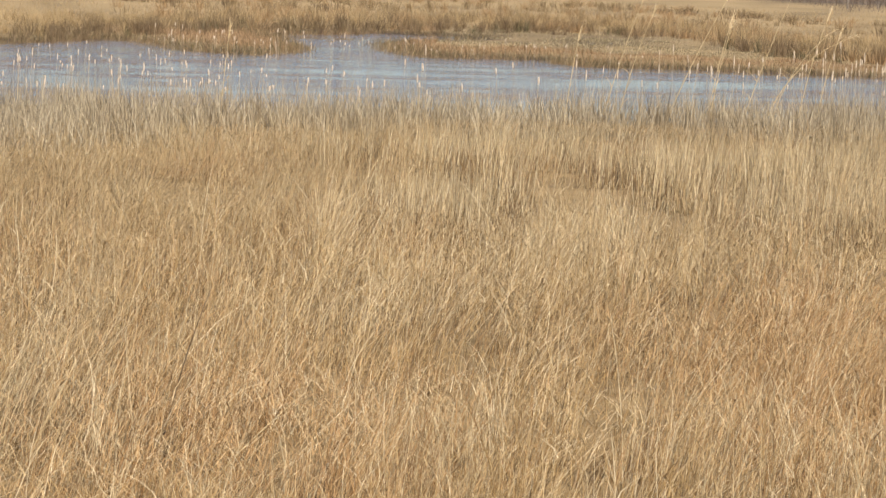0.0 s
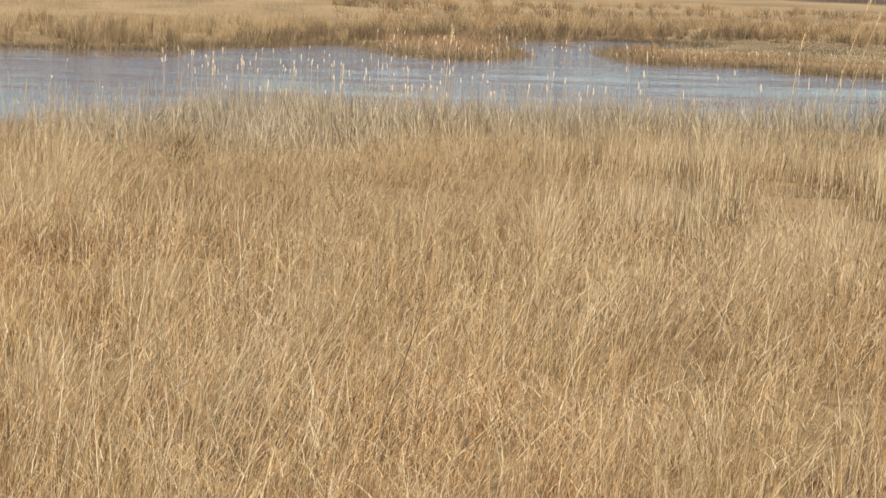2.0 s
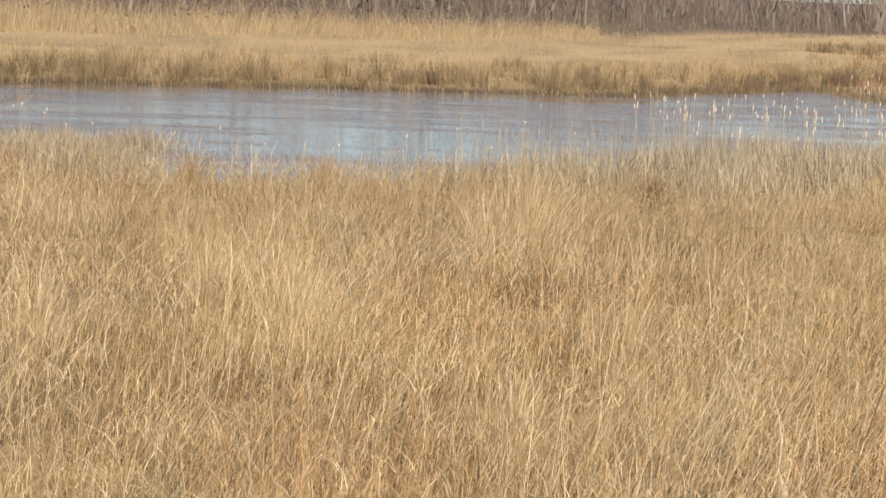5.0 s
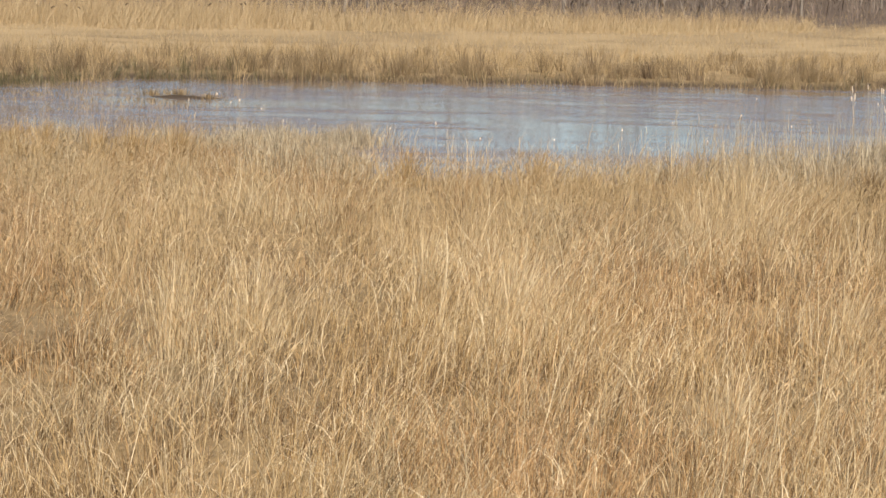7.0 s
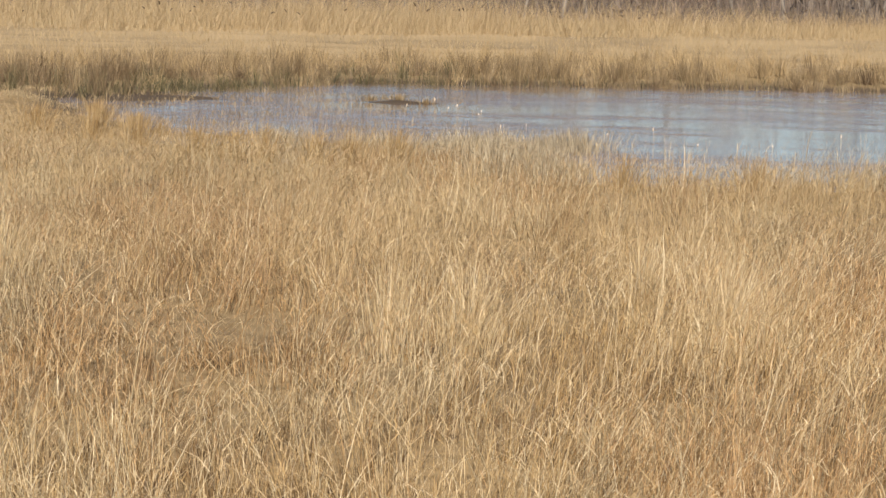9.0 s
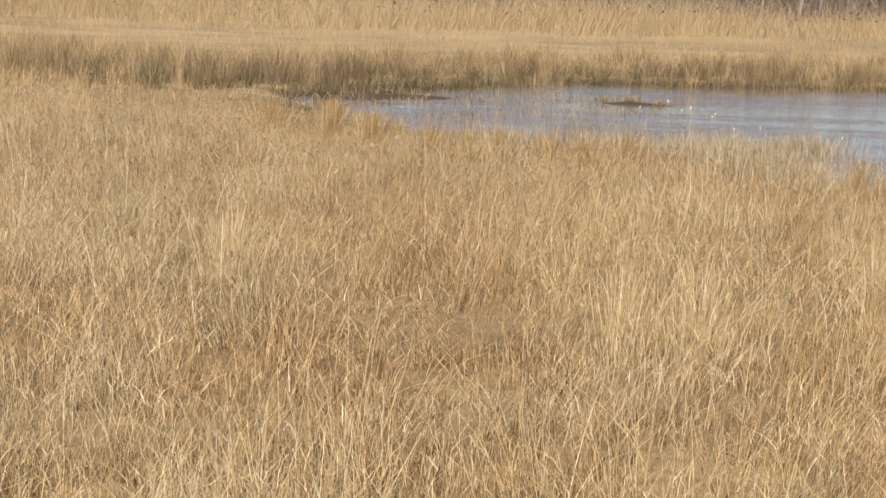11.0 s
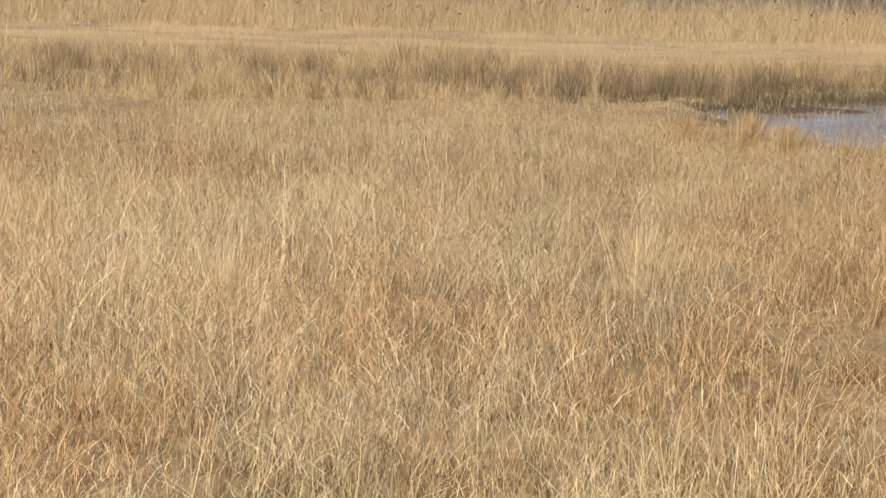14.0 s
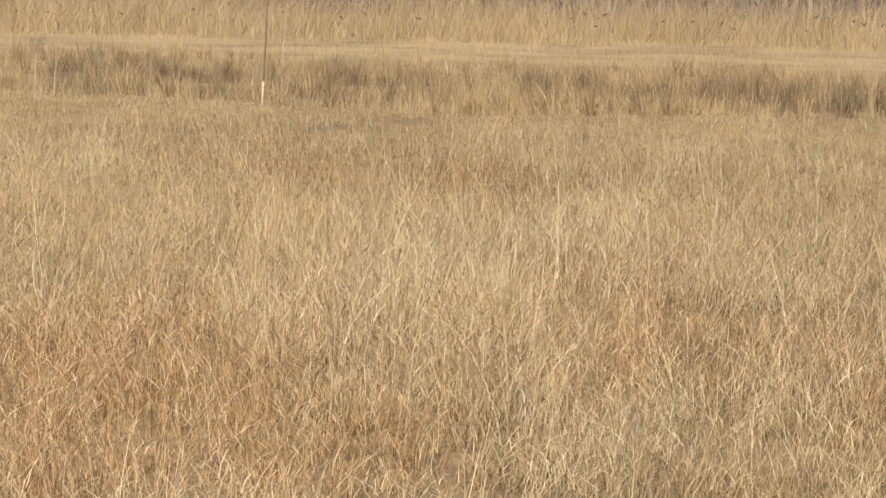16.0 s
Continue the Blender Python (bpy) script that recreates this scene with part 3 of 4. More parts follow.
def feathery_heads():
    """Fine hair-like seed heads that lie as a pale haze over parts of the field."""
    # spread well into the middle distance, where it also stands in for haze
    n = 330000
    x, y = scatter(n, 24, 84, power=0.9)
    d = np.hypot(x, y)
    veil = 0.6 * drift(x, y * 0.4, 2.6, 61) + 0.4 * drift(x, y * 0.4, 1.0, 62)
    k = (veil > 0.42 - 0.06 * np.interp(np.degrees(np.arctan2(-x, y)), [-6, 10], [0, 1]) + 0.22 * rng.random(n)) & (pond_distance(x, y) > 0.5) & (far_distance(x, y) < -4) & (d > 24) & (rng.random(n) > 0.9 * within(x, y, DUSKY)) & ~((x > 0.31 * y) & (d > 40) & (d < 60) & (rng.random(n) < 0.85))
    x, y, d = x[k], y[k], d[k]
    n = len(x)
    z0 = ground_height(x, y) + canopy(x, y) * rng.uniform(0.55, 0.95, n)
    turn, out = rng.uniform(0, 2 * math.pi, n), rng.uniform(0.2, 1.2, n)
    lean = np.stack([np.cos(turn) * out + 0.15, np.sin(turn) * out], -1)
    h = rng.uniform(0.06, 0.17, n)
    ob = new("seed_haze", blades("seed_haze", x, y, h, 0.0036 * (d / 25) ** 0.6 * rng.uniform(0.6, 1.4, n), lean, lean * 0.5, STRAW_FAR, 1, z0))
    tagged(ob, "fine feathery seed heads above the dry grass", "grass", kind="stuff")


feathery_heads()


def bank_grass():
    """Shorter grass on the rise round the viewpoint and behind it."""
    n = 36000
    d, a = 1.2 + 44 * rng.random(n) ** 0.7, rng.uniform(0, 2 * math.pi, n)
    x, y = np.cos(a) * d, np.sin(a) * d
    k = (d < 15.5) | (np.abs(np.degrees(np.arctan2(x, y))) > 31)
    x, y = x[k], y[k]
    n = len(x)
    ob = new("bank_grass", blades("bank_grass", x, y, rng.uniform(0.15, 0.5, n), 0.012 * rng.uniform(0.6, 1.5, n), rng.normal(0, 0.25, (n, 2)), rng.normal(0, 0.25, (n, 2)), STRAW, 1))
    tagged(ob, "short dry straw grass on the low bank", "grass", kind="stuff")


bank_grass()


def leaf_bed():
    """Pale flat cattail leaves standing in and along the near side of the pond."""
    n = 260000
    x, y = scatter(n, 50, 84, -30, 6, power=1.0)
    s = pond_distance(x, y)
    az = np.degrees(np.arctan2(-x, y))
    reach = np.interp(az, [-31, -11, -9, -7, -1, 0, 3.5, 4.2, 6], [8.5, 8.5, 5.5, 2.6, 1.2, 3.5, 3.5, 1.2, 1.0])
    wet = np.interp(az, [-31, -11, -8, -1, 0.2, 3.5, 5], [-3.5, -3.0, -1.2, -0.6, -5.5, -5.0, -2.0])
    k = (s < reach * rng.random(n)) & (s > wet * rng.random(n)) & (y < 84) & (drift(x, y, 1.1, 41) > 0.18 + rng.random(n) * 0.62)
    x, y, s, az = x[k], y[k], s[k], az[k]
    n = len(x)
    top = np.interp(az, [-31, -11, -8, -1, 0.2, 3.5, 5], [1.15, 1.15, 0.9, 0.5, 0.8, 0.8, 0.7])
    h = top * (0.75 + 0.5 * drift(x, y, 2.5, 42)) * rng.uniform(0.45, 1.1, n)
    w = 0.015 * rng.uniform(0.6, 1.5, n)
    lean, bend = rng.normal(0, 0.13, (n, 2)), rng.normal(0, 0.16, (n, 2))
    snap = rng.random(n) < 0.22
    lean[snap] += rng.normal(0, 0.5, (snap.sum(), 2))
    ob = new("cattail_leaves", blades("cattail_leaves", x, y, h, w, lean, bend, LEAF, 2))
    tagged(ob, "pale dead cattail leaves standing along the pond edge", "reeds", kind="stuff")


leaf_bed()


def emergent_stems():
    n = 26000
    x, y = scatter(n, 68, 96, -30, -5, power=1.0)
    s = pond_distance(x, y)
    k = (np.degrees(np.arctan2(x, y)) > 5.5 + 7 * rng.random(n)) & (s < 0) & (s > -22 * rng.random(n) ** 1.5) & (drift(x, y, 2.5, 45) > rng.random(n) * 0.8)
    x, y = x[k], y[k]
    n = len(x)
    h = rng.uniform(0.25, 1.1, n) + 0.4
    ob = new("cattail_stems", blades("cattail_stems", x, y, h, 0.010 * rng.uniform(0.6, 1.4, n), rng.normal(0, 0.06, (n, 2)), rng.normal(0, 0.1, (n, 2)), GREY, 2, np.full(n, -0.42)))
    tagged(ob, "thin dead cattail stems and leaves standing in the shallows", "reeds", kind="stuff")
    n = 7000
    u = rng.random(n)
    x, y = -4.6 + 5.2 * u + rng.normal(0, 0.5, n), 68.6 + 4.2 * u + rng.normal(0, 0.9, n)
    k = drift(x, y, 0.9, 46) > 0.2 + 0.4 * rng.random(n)
    x, y = x[k], y[k]
    n = len(x)
    h = (0.72 + 0.4 * drift(x, y, 1.3, 47)) * rng.uniform(0.6, 1.08, n)
    ob = new("cattail_leaves", blades("cattail_leaves", x, y, h, 0.013 * rng.uniform(0.6, 1.4, n), rng.normal(0, 0.16, (n, 2)), rng.normal(0, 0.2, (n, 2)), LEAF, 2, np.full(n, -0.3)))
    tagged(ob, "clump of broken pale cattail leaves in shallow water", "reeds", kind="stuff")


emergent_stems()


def stalk_stand():
    """Upright pale stalks in dense stands before the pond, dark between their feet."""
    n = 30000
    x, y = scatter(n, 41, 60, -31, -16.5, power=1.0)
    k = (np.degrees(np.arctan2(x, y)) > 17 + 2.5 * rng.random(n)) & (drift(x, y * 0.6, 1.1, 71) * 0.6 + drift(x, y * 0.6, 3.0, 72) * 0.4 > 0.55 + 0.2 * rng.random(n)) & (pond_distance(x, y) > 0.5)
    x, y = x[k], y[k]
    n = len(x)
    h = (0.85 + 0.5 * drift(x, y, 1.5, 73)) * rng.uniform(0.7, 1.12, n)
    lean = np.stack([rng.normal(0.06, 0.08, n), rng.normal(0, 0.07, n)], -1)
    bright = rng.random(n) < 0.5
    for q, mat, label in ((bright, PALE, "stand of upright pale dry stalks before the pond"), (~bright, GREY, "stand of upright weathered stalks before the pond")):
        ob = new("reed_stand", blades("reed_stand", x[q], y[q], h[q], 0.012 * rng.uniform(0.6, 1.4, q.sum()), lean[q], rng.normal(0, 0.08, (q.sum(), 2)), mat, 2, None, 0.5))
        tagged(ob, label, "reeds", kind="stuff")
    # low leaves hold the shade between the stalks in their dark colour
    n = 24000
    x, y = scatter(n, 40, 58, -31, -16.5, power=1.0)
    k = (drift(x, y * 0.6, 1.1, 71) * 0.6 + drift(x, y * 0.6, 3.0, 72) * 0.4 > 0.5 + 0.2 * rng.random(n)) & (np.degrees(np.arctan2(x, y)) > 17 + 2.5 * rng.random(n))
    x, y = x[k], y[k]
    n = len(x)
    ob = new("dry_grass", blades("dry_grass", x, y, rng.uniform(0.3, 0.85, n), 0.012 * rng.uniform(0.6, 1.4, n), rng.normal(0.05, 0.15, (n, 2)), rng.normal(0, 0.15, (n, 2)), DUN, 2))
    tagged(ob, "brown dead leaves low between the stalks, shade in their colour", "grass", kind="stuff")


stalk_stand()


def far_land():
    # sedge along the far bank, in tussocks that splay outwards
    m = 3300
    az = np.where(rng.random(m) < 0.55, rng.uniform(-13, 30, m), rng.uniform(-30, -11, m))
    depth = np.interp(az, [-30, -16, -12, 5, 12, 30], [40, 30, 12, 10, 13, 18])
    start = np.interp(az, [-26, -12, 11, 14, 30], [-2.0, -3.5, -4.5, -9, -16])
    depth = np.maximum(depth, start + 9) + np.interp(az, [-14, -11, -4, 4], [0, 24, 22, 14])
    f = start + (depth - start) * rng.random(m) ** np.interp(az, [-14, -11, -2, 4], [1.0, 1.15, 1.2, 1.5]) + (drift(az * 2, depth, 6, 23) - 0.5) * 3
    cd = np.interp(az, FAR_AZ, FAR_D) + f
    cx, cy = -np.sin(np.radians(az)) * cd, np.cos(np.radians(az)) * cd
    s = pond_distance(cx, cy)
    gap = drift(cx, cy, 3.0, 21)
    k = (s > -0.7) & (gap > np.where(az < -13, 0.20, 0.06) + rng.random(m) * 0.22 + np.clip(f - 9, 0, 14) * np.interp(az, [-4, 4], [0.008, 0.018]) * (az > -13))
    cx, cy, f, az = cx[k], cy[k], f[k], az[k]
    m, per = len(cx), 40
    pick = np.repeat(np.arange(m), per)
    n = m * per
    turn, out = rng.uniform(0, 2 * math.pi, n), np.abs(rng.normal(0, 0.5, n))
    rad = rng.uniform(0.3, 0.65, m)[pick]
    x, y = cx[pick] + np.cos(turn) * out * rad, cy[pick] + np.sin(turn) * out * rad
    tall = rng.uniform(0.6, 1.15, m) * (0.62 + 0.75 * drift(cx, cy, 2.6, 81)) * np.interp(az, [-30, -16, -12, 10, 14, 30], [1.15, 1.1, 1.0, 1.1, 1.15, 1.1])
    h = tall[pick] * rng.uniform(0.55, 1.1, n) * (1 - 0.3 * np.clip(out, 0, 1))
    w = 0.014 * rng.uniform(0.6, 1.5, n)
    lean = np.stack([np.cos(turn) * out * 0.3, np.sin(turn) * out * 0.3], -1) + rng.normal(0, 0.1, (n, 2)) + rng.normal(0, 0.12, (m, 2))[pick]
    bend = np.stack([np.cos(turn) * out * 0.35, np.sin(turn) * out * 0.35], -1) + rng.normal(0, 0.16, (n, 2))
    wet = pond_distance(x, y) > -1.2
    green = (rng.random(m) < np.interp(az, [-14, -10, 0, 4, 11, 14], [0.2, 0.03, 0.05, 0.45, 0.45, 0.0])) & (f < 3.0)
    # shade between tussocks and along the bank foot put into the sedge colour
    gloom = ~green & (0.6 * drift(cx, cy, 2.4, 82) + 0.4 * rng.random(m) > np.interp(az, [-30, -20, -11, -8, 2, 8, 13, 30], [0.60, 0.52, 0.50, 0.62, 0.56, 0.50, 0.56, 0.62])) & (f < 8)
    gloom |= ~green & (rng.random(m) < np.interp(az, [-27, -24, -11, -9, 0, 30], [0.4, 0.85, 0.85, 0.4, 0.15, 0.05])) & (f < np.interp(az, [-12, -9], [6.0, 0.5]))
    gloom &= ~((az > 11) & (f < -5))
    pale = ~green & ~gloom & (rng.random(m) < 0.4 * np.interp(az, [9, 12], [0, 1]) * (f < -4) + np.interp(az, [-30, -14, 2, 12, 30], [0.35, 0.25, 0.15, 0.1, 0.14]) + 0.4 * (f > 9))
    for mask, mat, label in ((green[pick], GREEN, "dull green sedge at the foot of the far bank"), (pale[pick], STRAW_FAR, "straw-coloured tussocks along the far bank"),
                             (gloom[pick], BRUSH, "dark brown sedge clumps on the far bank, shade in their colour"),
                             (~(green | pale | gloom)[pick], SEDGE, "brown tussocky sedge along the far bank")):
        mask = mask & wet
        ob = new("sedge", blades("sedge", x[mask], y[mask], h[mask], w[mask], lean[mask], bend[mask], mat, 2))
        tagged(ob, label, "sedge", kind="stuff")
    # rough tussocks over the flat beyond the spits
    m, per = 1000, 40
    az, f = rng.uniform(-31, -13, m), 3 + 120 * rng.random(m) ** 1.4
    cd = np.interp(az, FAR_AZ, FAR_D) + f
    cx, cy = -np.sin(np.radians(az)) * cd, np.cos(np.radians(az)) * cd
    k = (pond_distance(cx, cy) > 0.5) & (drift(cx, cy * 0.6, 5.0, 97) > 0.25 + 0.3 * rng.random(m))
    cx, cy = cx[k], cy[k]
    m = len(cx)
    pick, n = np.repeat(np.arange(m), per), m * per
    turn, out = rng.uniform(0, 2 * math.pi, n), np.abs(rng.normal(0, 0.5, n))
    side = np.stack([np.cos(turn) * out * 0.5, np.sin(turn) * out * 0.5], -1)
    x, y = cx[pick] + side[:, 0] * 1.7, cy[pick] + side[:, 1] * 1.7
    h = rng.uniform(0.6, 1.2, m)[pick] * rng.uniform(0.5, 1.1, n)
    tone = 0.6 * drift(cx, cy * 0.5, 6.0, 98) + 0.4 * rng.random(m)
    for mask, mat, label in ((tone < 0.3, BRUSH, "dark brown tussocks on the rough flat"), ((tone >= 0.3) & (tone < 0.55), SEDGE, "brown tussocks on the rough flat"),
                             (tone >= 0.55, RUST_FAR, "golden tussocks on the rough flat")):
        q = mask[pick]
        ob = new("rough_grass", blades("rough_grass", x[q], y[q], h[q], 0.028 * rng.uniform(0.6, 1.4, q.sum()), side[q], side[q] + rng.normal(0, 0.15, (q.sum(), 2)), mat, 2))
        tagged(ob, label, "grass", kind="stuff")
    # fringe of short sedge right at the waterline
    n = 22000
    i = rng.integers(20, len(POND), n)
    u = rng.random(n)[:, None]
    p = POND[i] * (1 - u) + POND[(i + 1) % len(POND)] * u + rng.normal(0, 0.7, (n, 2))
    keep = pond_distance(p[:, 0], p[:, 1]) > -0.9
    x, y = p[keep, 0], p[keep, 1]
    n = len(x)
    az = np.degrees(np.arctan2(-x, y))
    olive = rng.random(n) < np.interp(az, [-10, 0, 3, 12, 14], [0.35, 0.4, 0.85, 0.85, 0.2])
    h, w = rng.uniform(0.2, 0.65, n), 0.018 * rng.uniform(0.6, 1.5, n)
    lean, bend = rng.normal(0, 0.2, (n, 2)), rng.normal(0, 0.25, (n, 2))
    for q, mat, label in ((olive, GREEN, "short olive sedge fringe at the waterline"), (~olive, SEDGE, "short brown sedge fringe at the waterline")):
        ob = new("sedge", blades("sedge", x[q], y[q], h[q], w[q], lean[q], bend[q], mat, 2))
        tagged(ob, label, "sedge", kind="stuff")
    # low orange-brown stubble on the spits, grey-green on the mud behind them
    n = 150000
    x, y = scatter(n, 112, 182, -31, -12, power=1.0)
    s, f = pond_distance(x, y), far_distance(x, y)
    k = (s > -0.3) & (f < 3) & (drift(x, y, 4, 24) > 0.1 + 0.5 * rng.random(n))
    back = (np.hypot(x, y) > 137 + 8 * drift(x, y, 3, 30)) & (x > 0.35 * y)
    k &= ~back | (rng.random(n) < 0.9)
    ex, ey = scatter(16000, 66, 104, 1.5, 12, power=1.0)
    es = pond_distance(ex, ey)
    ek = (es < 0) & (drift(ex, ey, 2.0, 26) + 1.2 * np.clip(ground_height(ex, ey) + 0.15, 0, 0.3) > 0.5 + 0.5 * rng.random(16000) - 0.25 * np.interp(np.degrees(np.arctan2(-ex, ey)), [3, 9], [0, 1]))
    ex, ey = ex[ek], ey[ek]
    n = len(ex)
    ob = new("stubble", blades("stubble", ex, ey, rng.uniform(0.1, 0.32, n), 0.02 * rng.uniform(0.6, 1.5, n), rng.normal(0, 0.4, (n, 2)), rng.normal(0, 0.4, (n, 2)), SEDGE, 1, np.maximum(ground_height(ex, ey), -0.05)))
    tagged(ob, "low brown plant litter on the mud and in the shallows", "grass", kind="stuff")
    x, y, back = x[k], y[k], back[k]
    h = np.where(back, rng.uniform(0.06, 0.2, len(x)), rng.uniform(0.15, 0.5, len(x)) * (0.5 + 1.0 * drift(x, y, 3.0, 34)) * np.interp(x / y, [0.36, 0.42], [1, 0.6]))
    for q, mat, label in ((~back, SPIT, "low orange-brown stubble on the muddy spits"), (back & (h < 0.13), GREEN, "short grey-green growth on the mud flat"), (back & (h >= 0.13), GREY, "short ash-grey stubble on the mud flat")):
        n = q.sum()
        ob = new("stubble", blades("stubble", x[q], y[q], h[q], 0.022 * rng.uniform(0.6, 1.5, n), rng.normal(0, 0.25, (n, 2)), rng.normal(0, 0.3, (n, 2)), mat, 1))
        tagged(ob, label, "grass", kind="stuff")
    # low pale meadow
    n = 150000
    x, y = scatter(n, 100, 330, -33, 33, power=2.3)
    f = far_distance(x, y)
    s = pond_distance(x, y)
    az = np.degrees(np.arctan2(-x, y))
    k = (s > 1.0) & (f > 7)
    x, y = x[k], y[k]
    n = len(x)
    d = np.hypot(x, y)
    h = (0.22 + 0.7 * np.clip(drift(x, y, 2.2, 25) * 0.6 + drift(x, y, 6.0, 85) * 0.4 - 0.35, 0, 1)) * rng.uniform(0.6, 1.2, n)
    ob = new("meadow_grass", blades("meadow_grass", x, y, h, 0.015 * (d / 120) * rng.uniform(0.6, 1.5, n), rng.normal(0, 0.3, (n, 2)),
                                    rng.normal(0, 0.2, (n, 2)), MEADOW, 1))
    tagged(ob, "low pale straw meadow beyond the pond", "grass", kind="stuff")
    # tall reeds
    n = 220000
    x, y = scatter(n, 160, 270, -9, 30, power=1.6)
    az = np.degrees(np.arctan2(-x, y))
    d = np.hypot(x, y)
    d0 = np.interp(az, [-9, -6, 0, 4, 11, 20, 32], [235, 212, 185, 174, 170, 172, 172]) + (drift(x, y, 9, 27) - 0.5) * 12
    k = (d > d0) & (d < d0 + 34) & (drift(x, y, 3, 28) > rng.random(n) * 0.6)
    x, y, d, d0, az = x[k], y[k], d[k], d0[k], az[k]
    n = len(x)
    top = np.interp(az, [-9, -2, 8, 14, 22, 32], [1.9, 3.1, 3.8, 4.1, 4.6, 4.6])
    h = top * (0.55 + 0.4 * drift(x, y, 2.2, 29) + 0.35 * drift(x, y, 6.0, 86)) * rng.uniform(0.2, 1.1, n) * np.clip(0.25 + (d - d0) / 22, 0.25, 1)
    lean = np.stack([rng.normal(0.05, 0.2, n) + (drift(x, y, 3.0, 87) - 0.5) * 0.4, rng.normal(0, 0.2, n)], -1)
    ob = new("reed_bed", blades("reed_bed", x, y, h, 0.022 * rng.uniform(0.5, 1.5, n), lean, rng.normal(0.05, 0.42, (n, 2)), REED, 2))
    tagged(ob, "tall golden dry reeds at the back of the meadow", "reeds", kind="stuff")
    # twiggy thicket and the woods behind it
    for name, count, base, low, high, width, label in (
            ("thicket", 65000, 0, 1.2, 4.5, 0.03, "leafless red-brown shrub thicket behind the meadow"),
            ("woods", 85000, 25, 10.0, 23.0, 0.10, "leafless grey-brown woods beyond the marsh")):
        x, y = scatter(count, 215, 540, -33, 33, power=1.5)
        d = np.hypot(x, y)
        az = np.degrees(np.arctan2(-x, y))
        d0 = np.interp(az, [-33, -27, -26, -17, -14, -6, 2, 33], [345, 345, 420, 420, 315, 240, 235, 240]) + base
        k = (d > d0 + (drift(x, y, 12, 31) - 0.5) * 20) & (drift(x, y, 8, 32) > rng.random(count) * 0.5) & (d < d0 + 110)
        x, y = x[k], y[k]
        n = len(x)
        h = (low + (high - low) * drift(x, y, 11, 33)) * rng.uniform(0.3, 1.1, n)
        z0 = None
        if base:      # unseen crown twigs, added for the pond to mirror; most twigs stay low
            u = rng.random(n)
            high_up, low_down = u < 0.18, u > 0.26
            z0 = np.where(high_up, 5 + (h + 6) * 0.75 * rng.random(n), ground_height(x, y) + low_down * 5.0 * rng.random(n))
            h = np.where(high_up, rng.uniform(1.5, 4.0, n), np.where(low_down, rng.uniform(0.8, 3.0, n), h))
            width = np.where(high_up, 0.22, np.where(low_down, 0.13, 0.08))
        ob = new(name, blades(name, x, y, h, width * rng.uniform(0.4, 1.6, n), rng.normal(0, 0.22, (n, 2)), rng.normal(0, 0.25, (n, 2)), TWIG, 2, z0))
        tagged(ob, label, "shrubs" if base == 0 else "trees", kind="stuff")


far_land()


# ---- single things ----
def part(name, me, parent, label=""):
    """Links a mesh as one object under a thing or a part."""
    ob = new(name, me)
    ob.parent = parent
    return tagged(ob, label)


def tubes(name, paths, mat, sides=5):
    """Tapering round stems as one mesh; each path is a list of (x, y, z, radius)."""
    v, faces, sizes = [], [], []
    for path in paths:
        pts = np.array([p[:3] for p in path], float)
        for k, p in enumerate(pts):
            d = pts[min(k + 1, len(pts) - 1)] - pts[max(k - 1, 0)]
            d = d / (np.linalg.norm(d) + 1e-9)
            a = np.cross(d, (0.3, 1.0, 0.1) if abs(d[1]) < 0.9 else (1, 0, 0))
            a /= np.linalg.norm(a)
            b = np.cross(d, a)
            o = len(v)
            for q in range(sides):
                c = 2 * math.pi * q / sides
                v.append(p + path[k][3] * (math.cos(c) * a + math.sin(c) * b))
            if k:
                for q in range(sides):
                    r = (q + 1) % sides
                    faces += [o - sides + q, o - sides + r, o + r, o + q]
                    sizes.append(4)
        faces += list(range(len(v) - sides, len(v)))
        sizes.append(sides)
    return mesh_object(name, np.array(v), faces, sizes, mat, True)


def ribbons(name, paths, mat):
    """Flat dry leaves as one mesh; each path is a list of (x, y, z, half width)."""
    v, faces, sizes = [], [], []
    for path in paths:
        turn = random.uniform(-0.7, 0.7)
        wx, wy = math.cos(turn), math.sin(turn)
        for k, (x, y, z, w) in enumerate(path):
            o = len(v)
            v += [(x - wx * w, y - wy * w, z), (x + wx * w, y + wy * w, z + w * 0.3)]
            if k:
                faces += [o - 2, o - 1, o + 1, o]
                sizes.append(4)
    return mesh_object(name, np.array(v), faces, sizes, mat)


def at(x, y, turn=0.0, scale=1.0, sink=0.03, z=None):
    g = float(ground_height(np.array([x]), np.array([y]))[0]) if z is None else z
    return pose(x, y, g - sink, 0, 0, turn) @ Matrix.Diagonal((scale, scale, scale, 1))


def arc(length, lean, curl, r0, r1, steps=6, turn=0.0, z0=0.0, start=(0, 0)):
    """A stem that leans and curls over: lean and curl in degrees."""
    x, z, out = 0.0, z0, []
    for k in range(steps + 1):
        s = k / steps
        out.append((start[0] + x * math.cos(turn), start[1] + x * math.sin(turn), z, r0 + (r1 - r0) * s))
        a = radians(lean + curl * s)
        x += math.sin(a) * length / steps
        z += math.cos(a) * length / steps
    return out


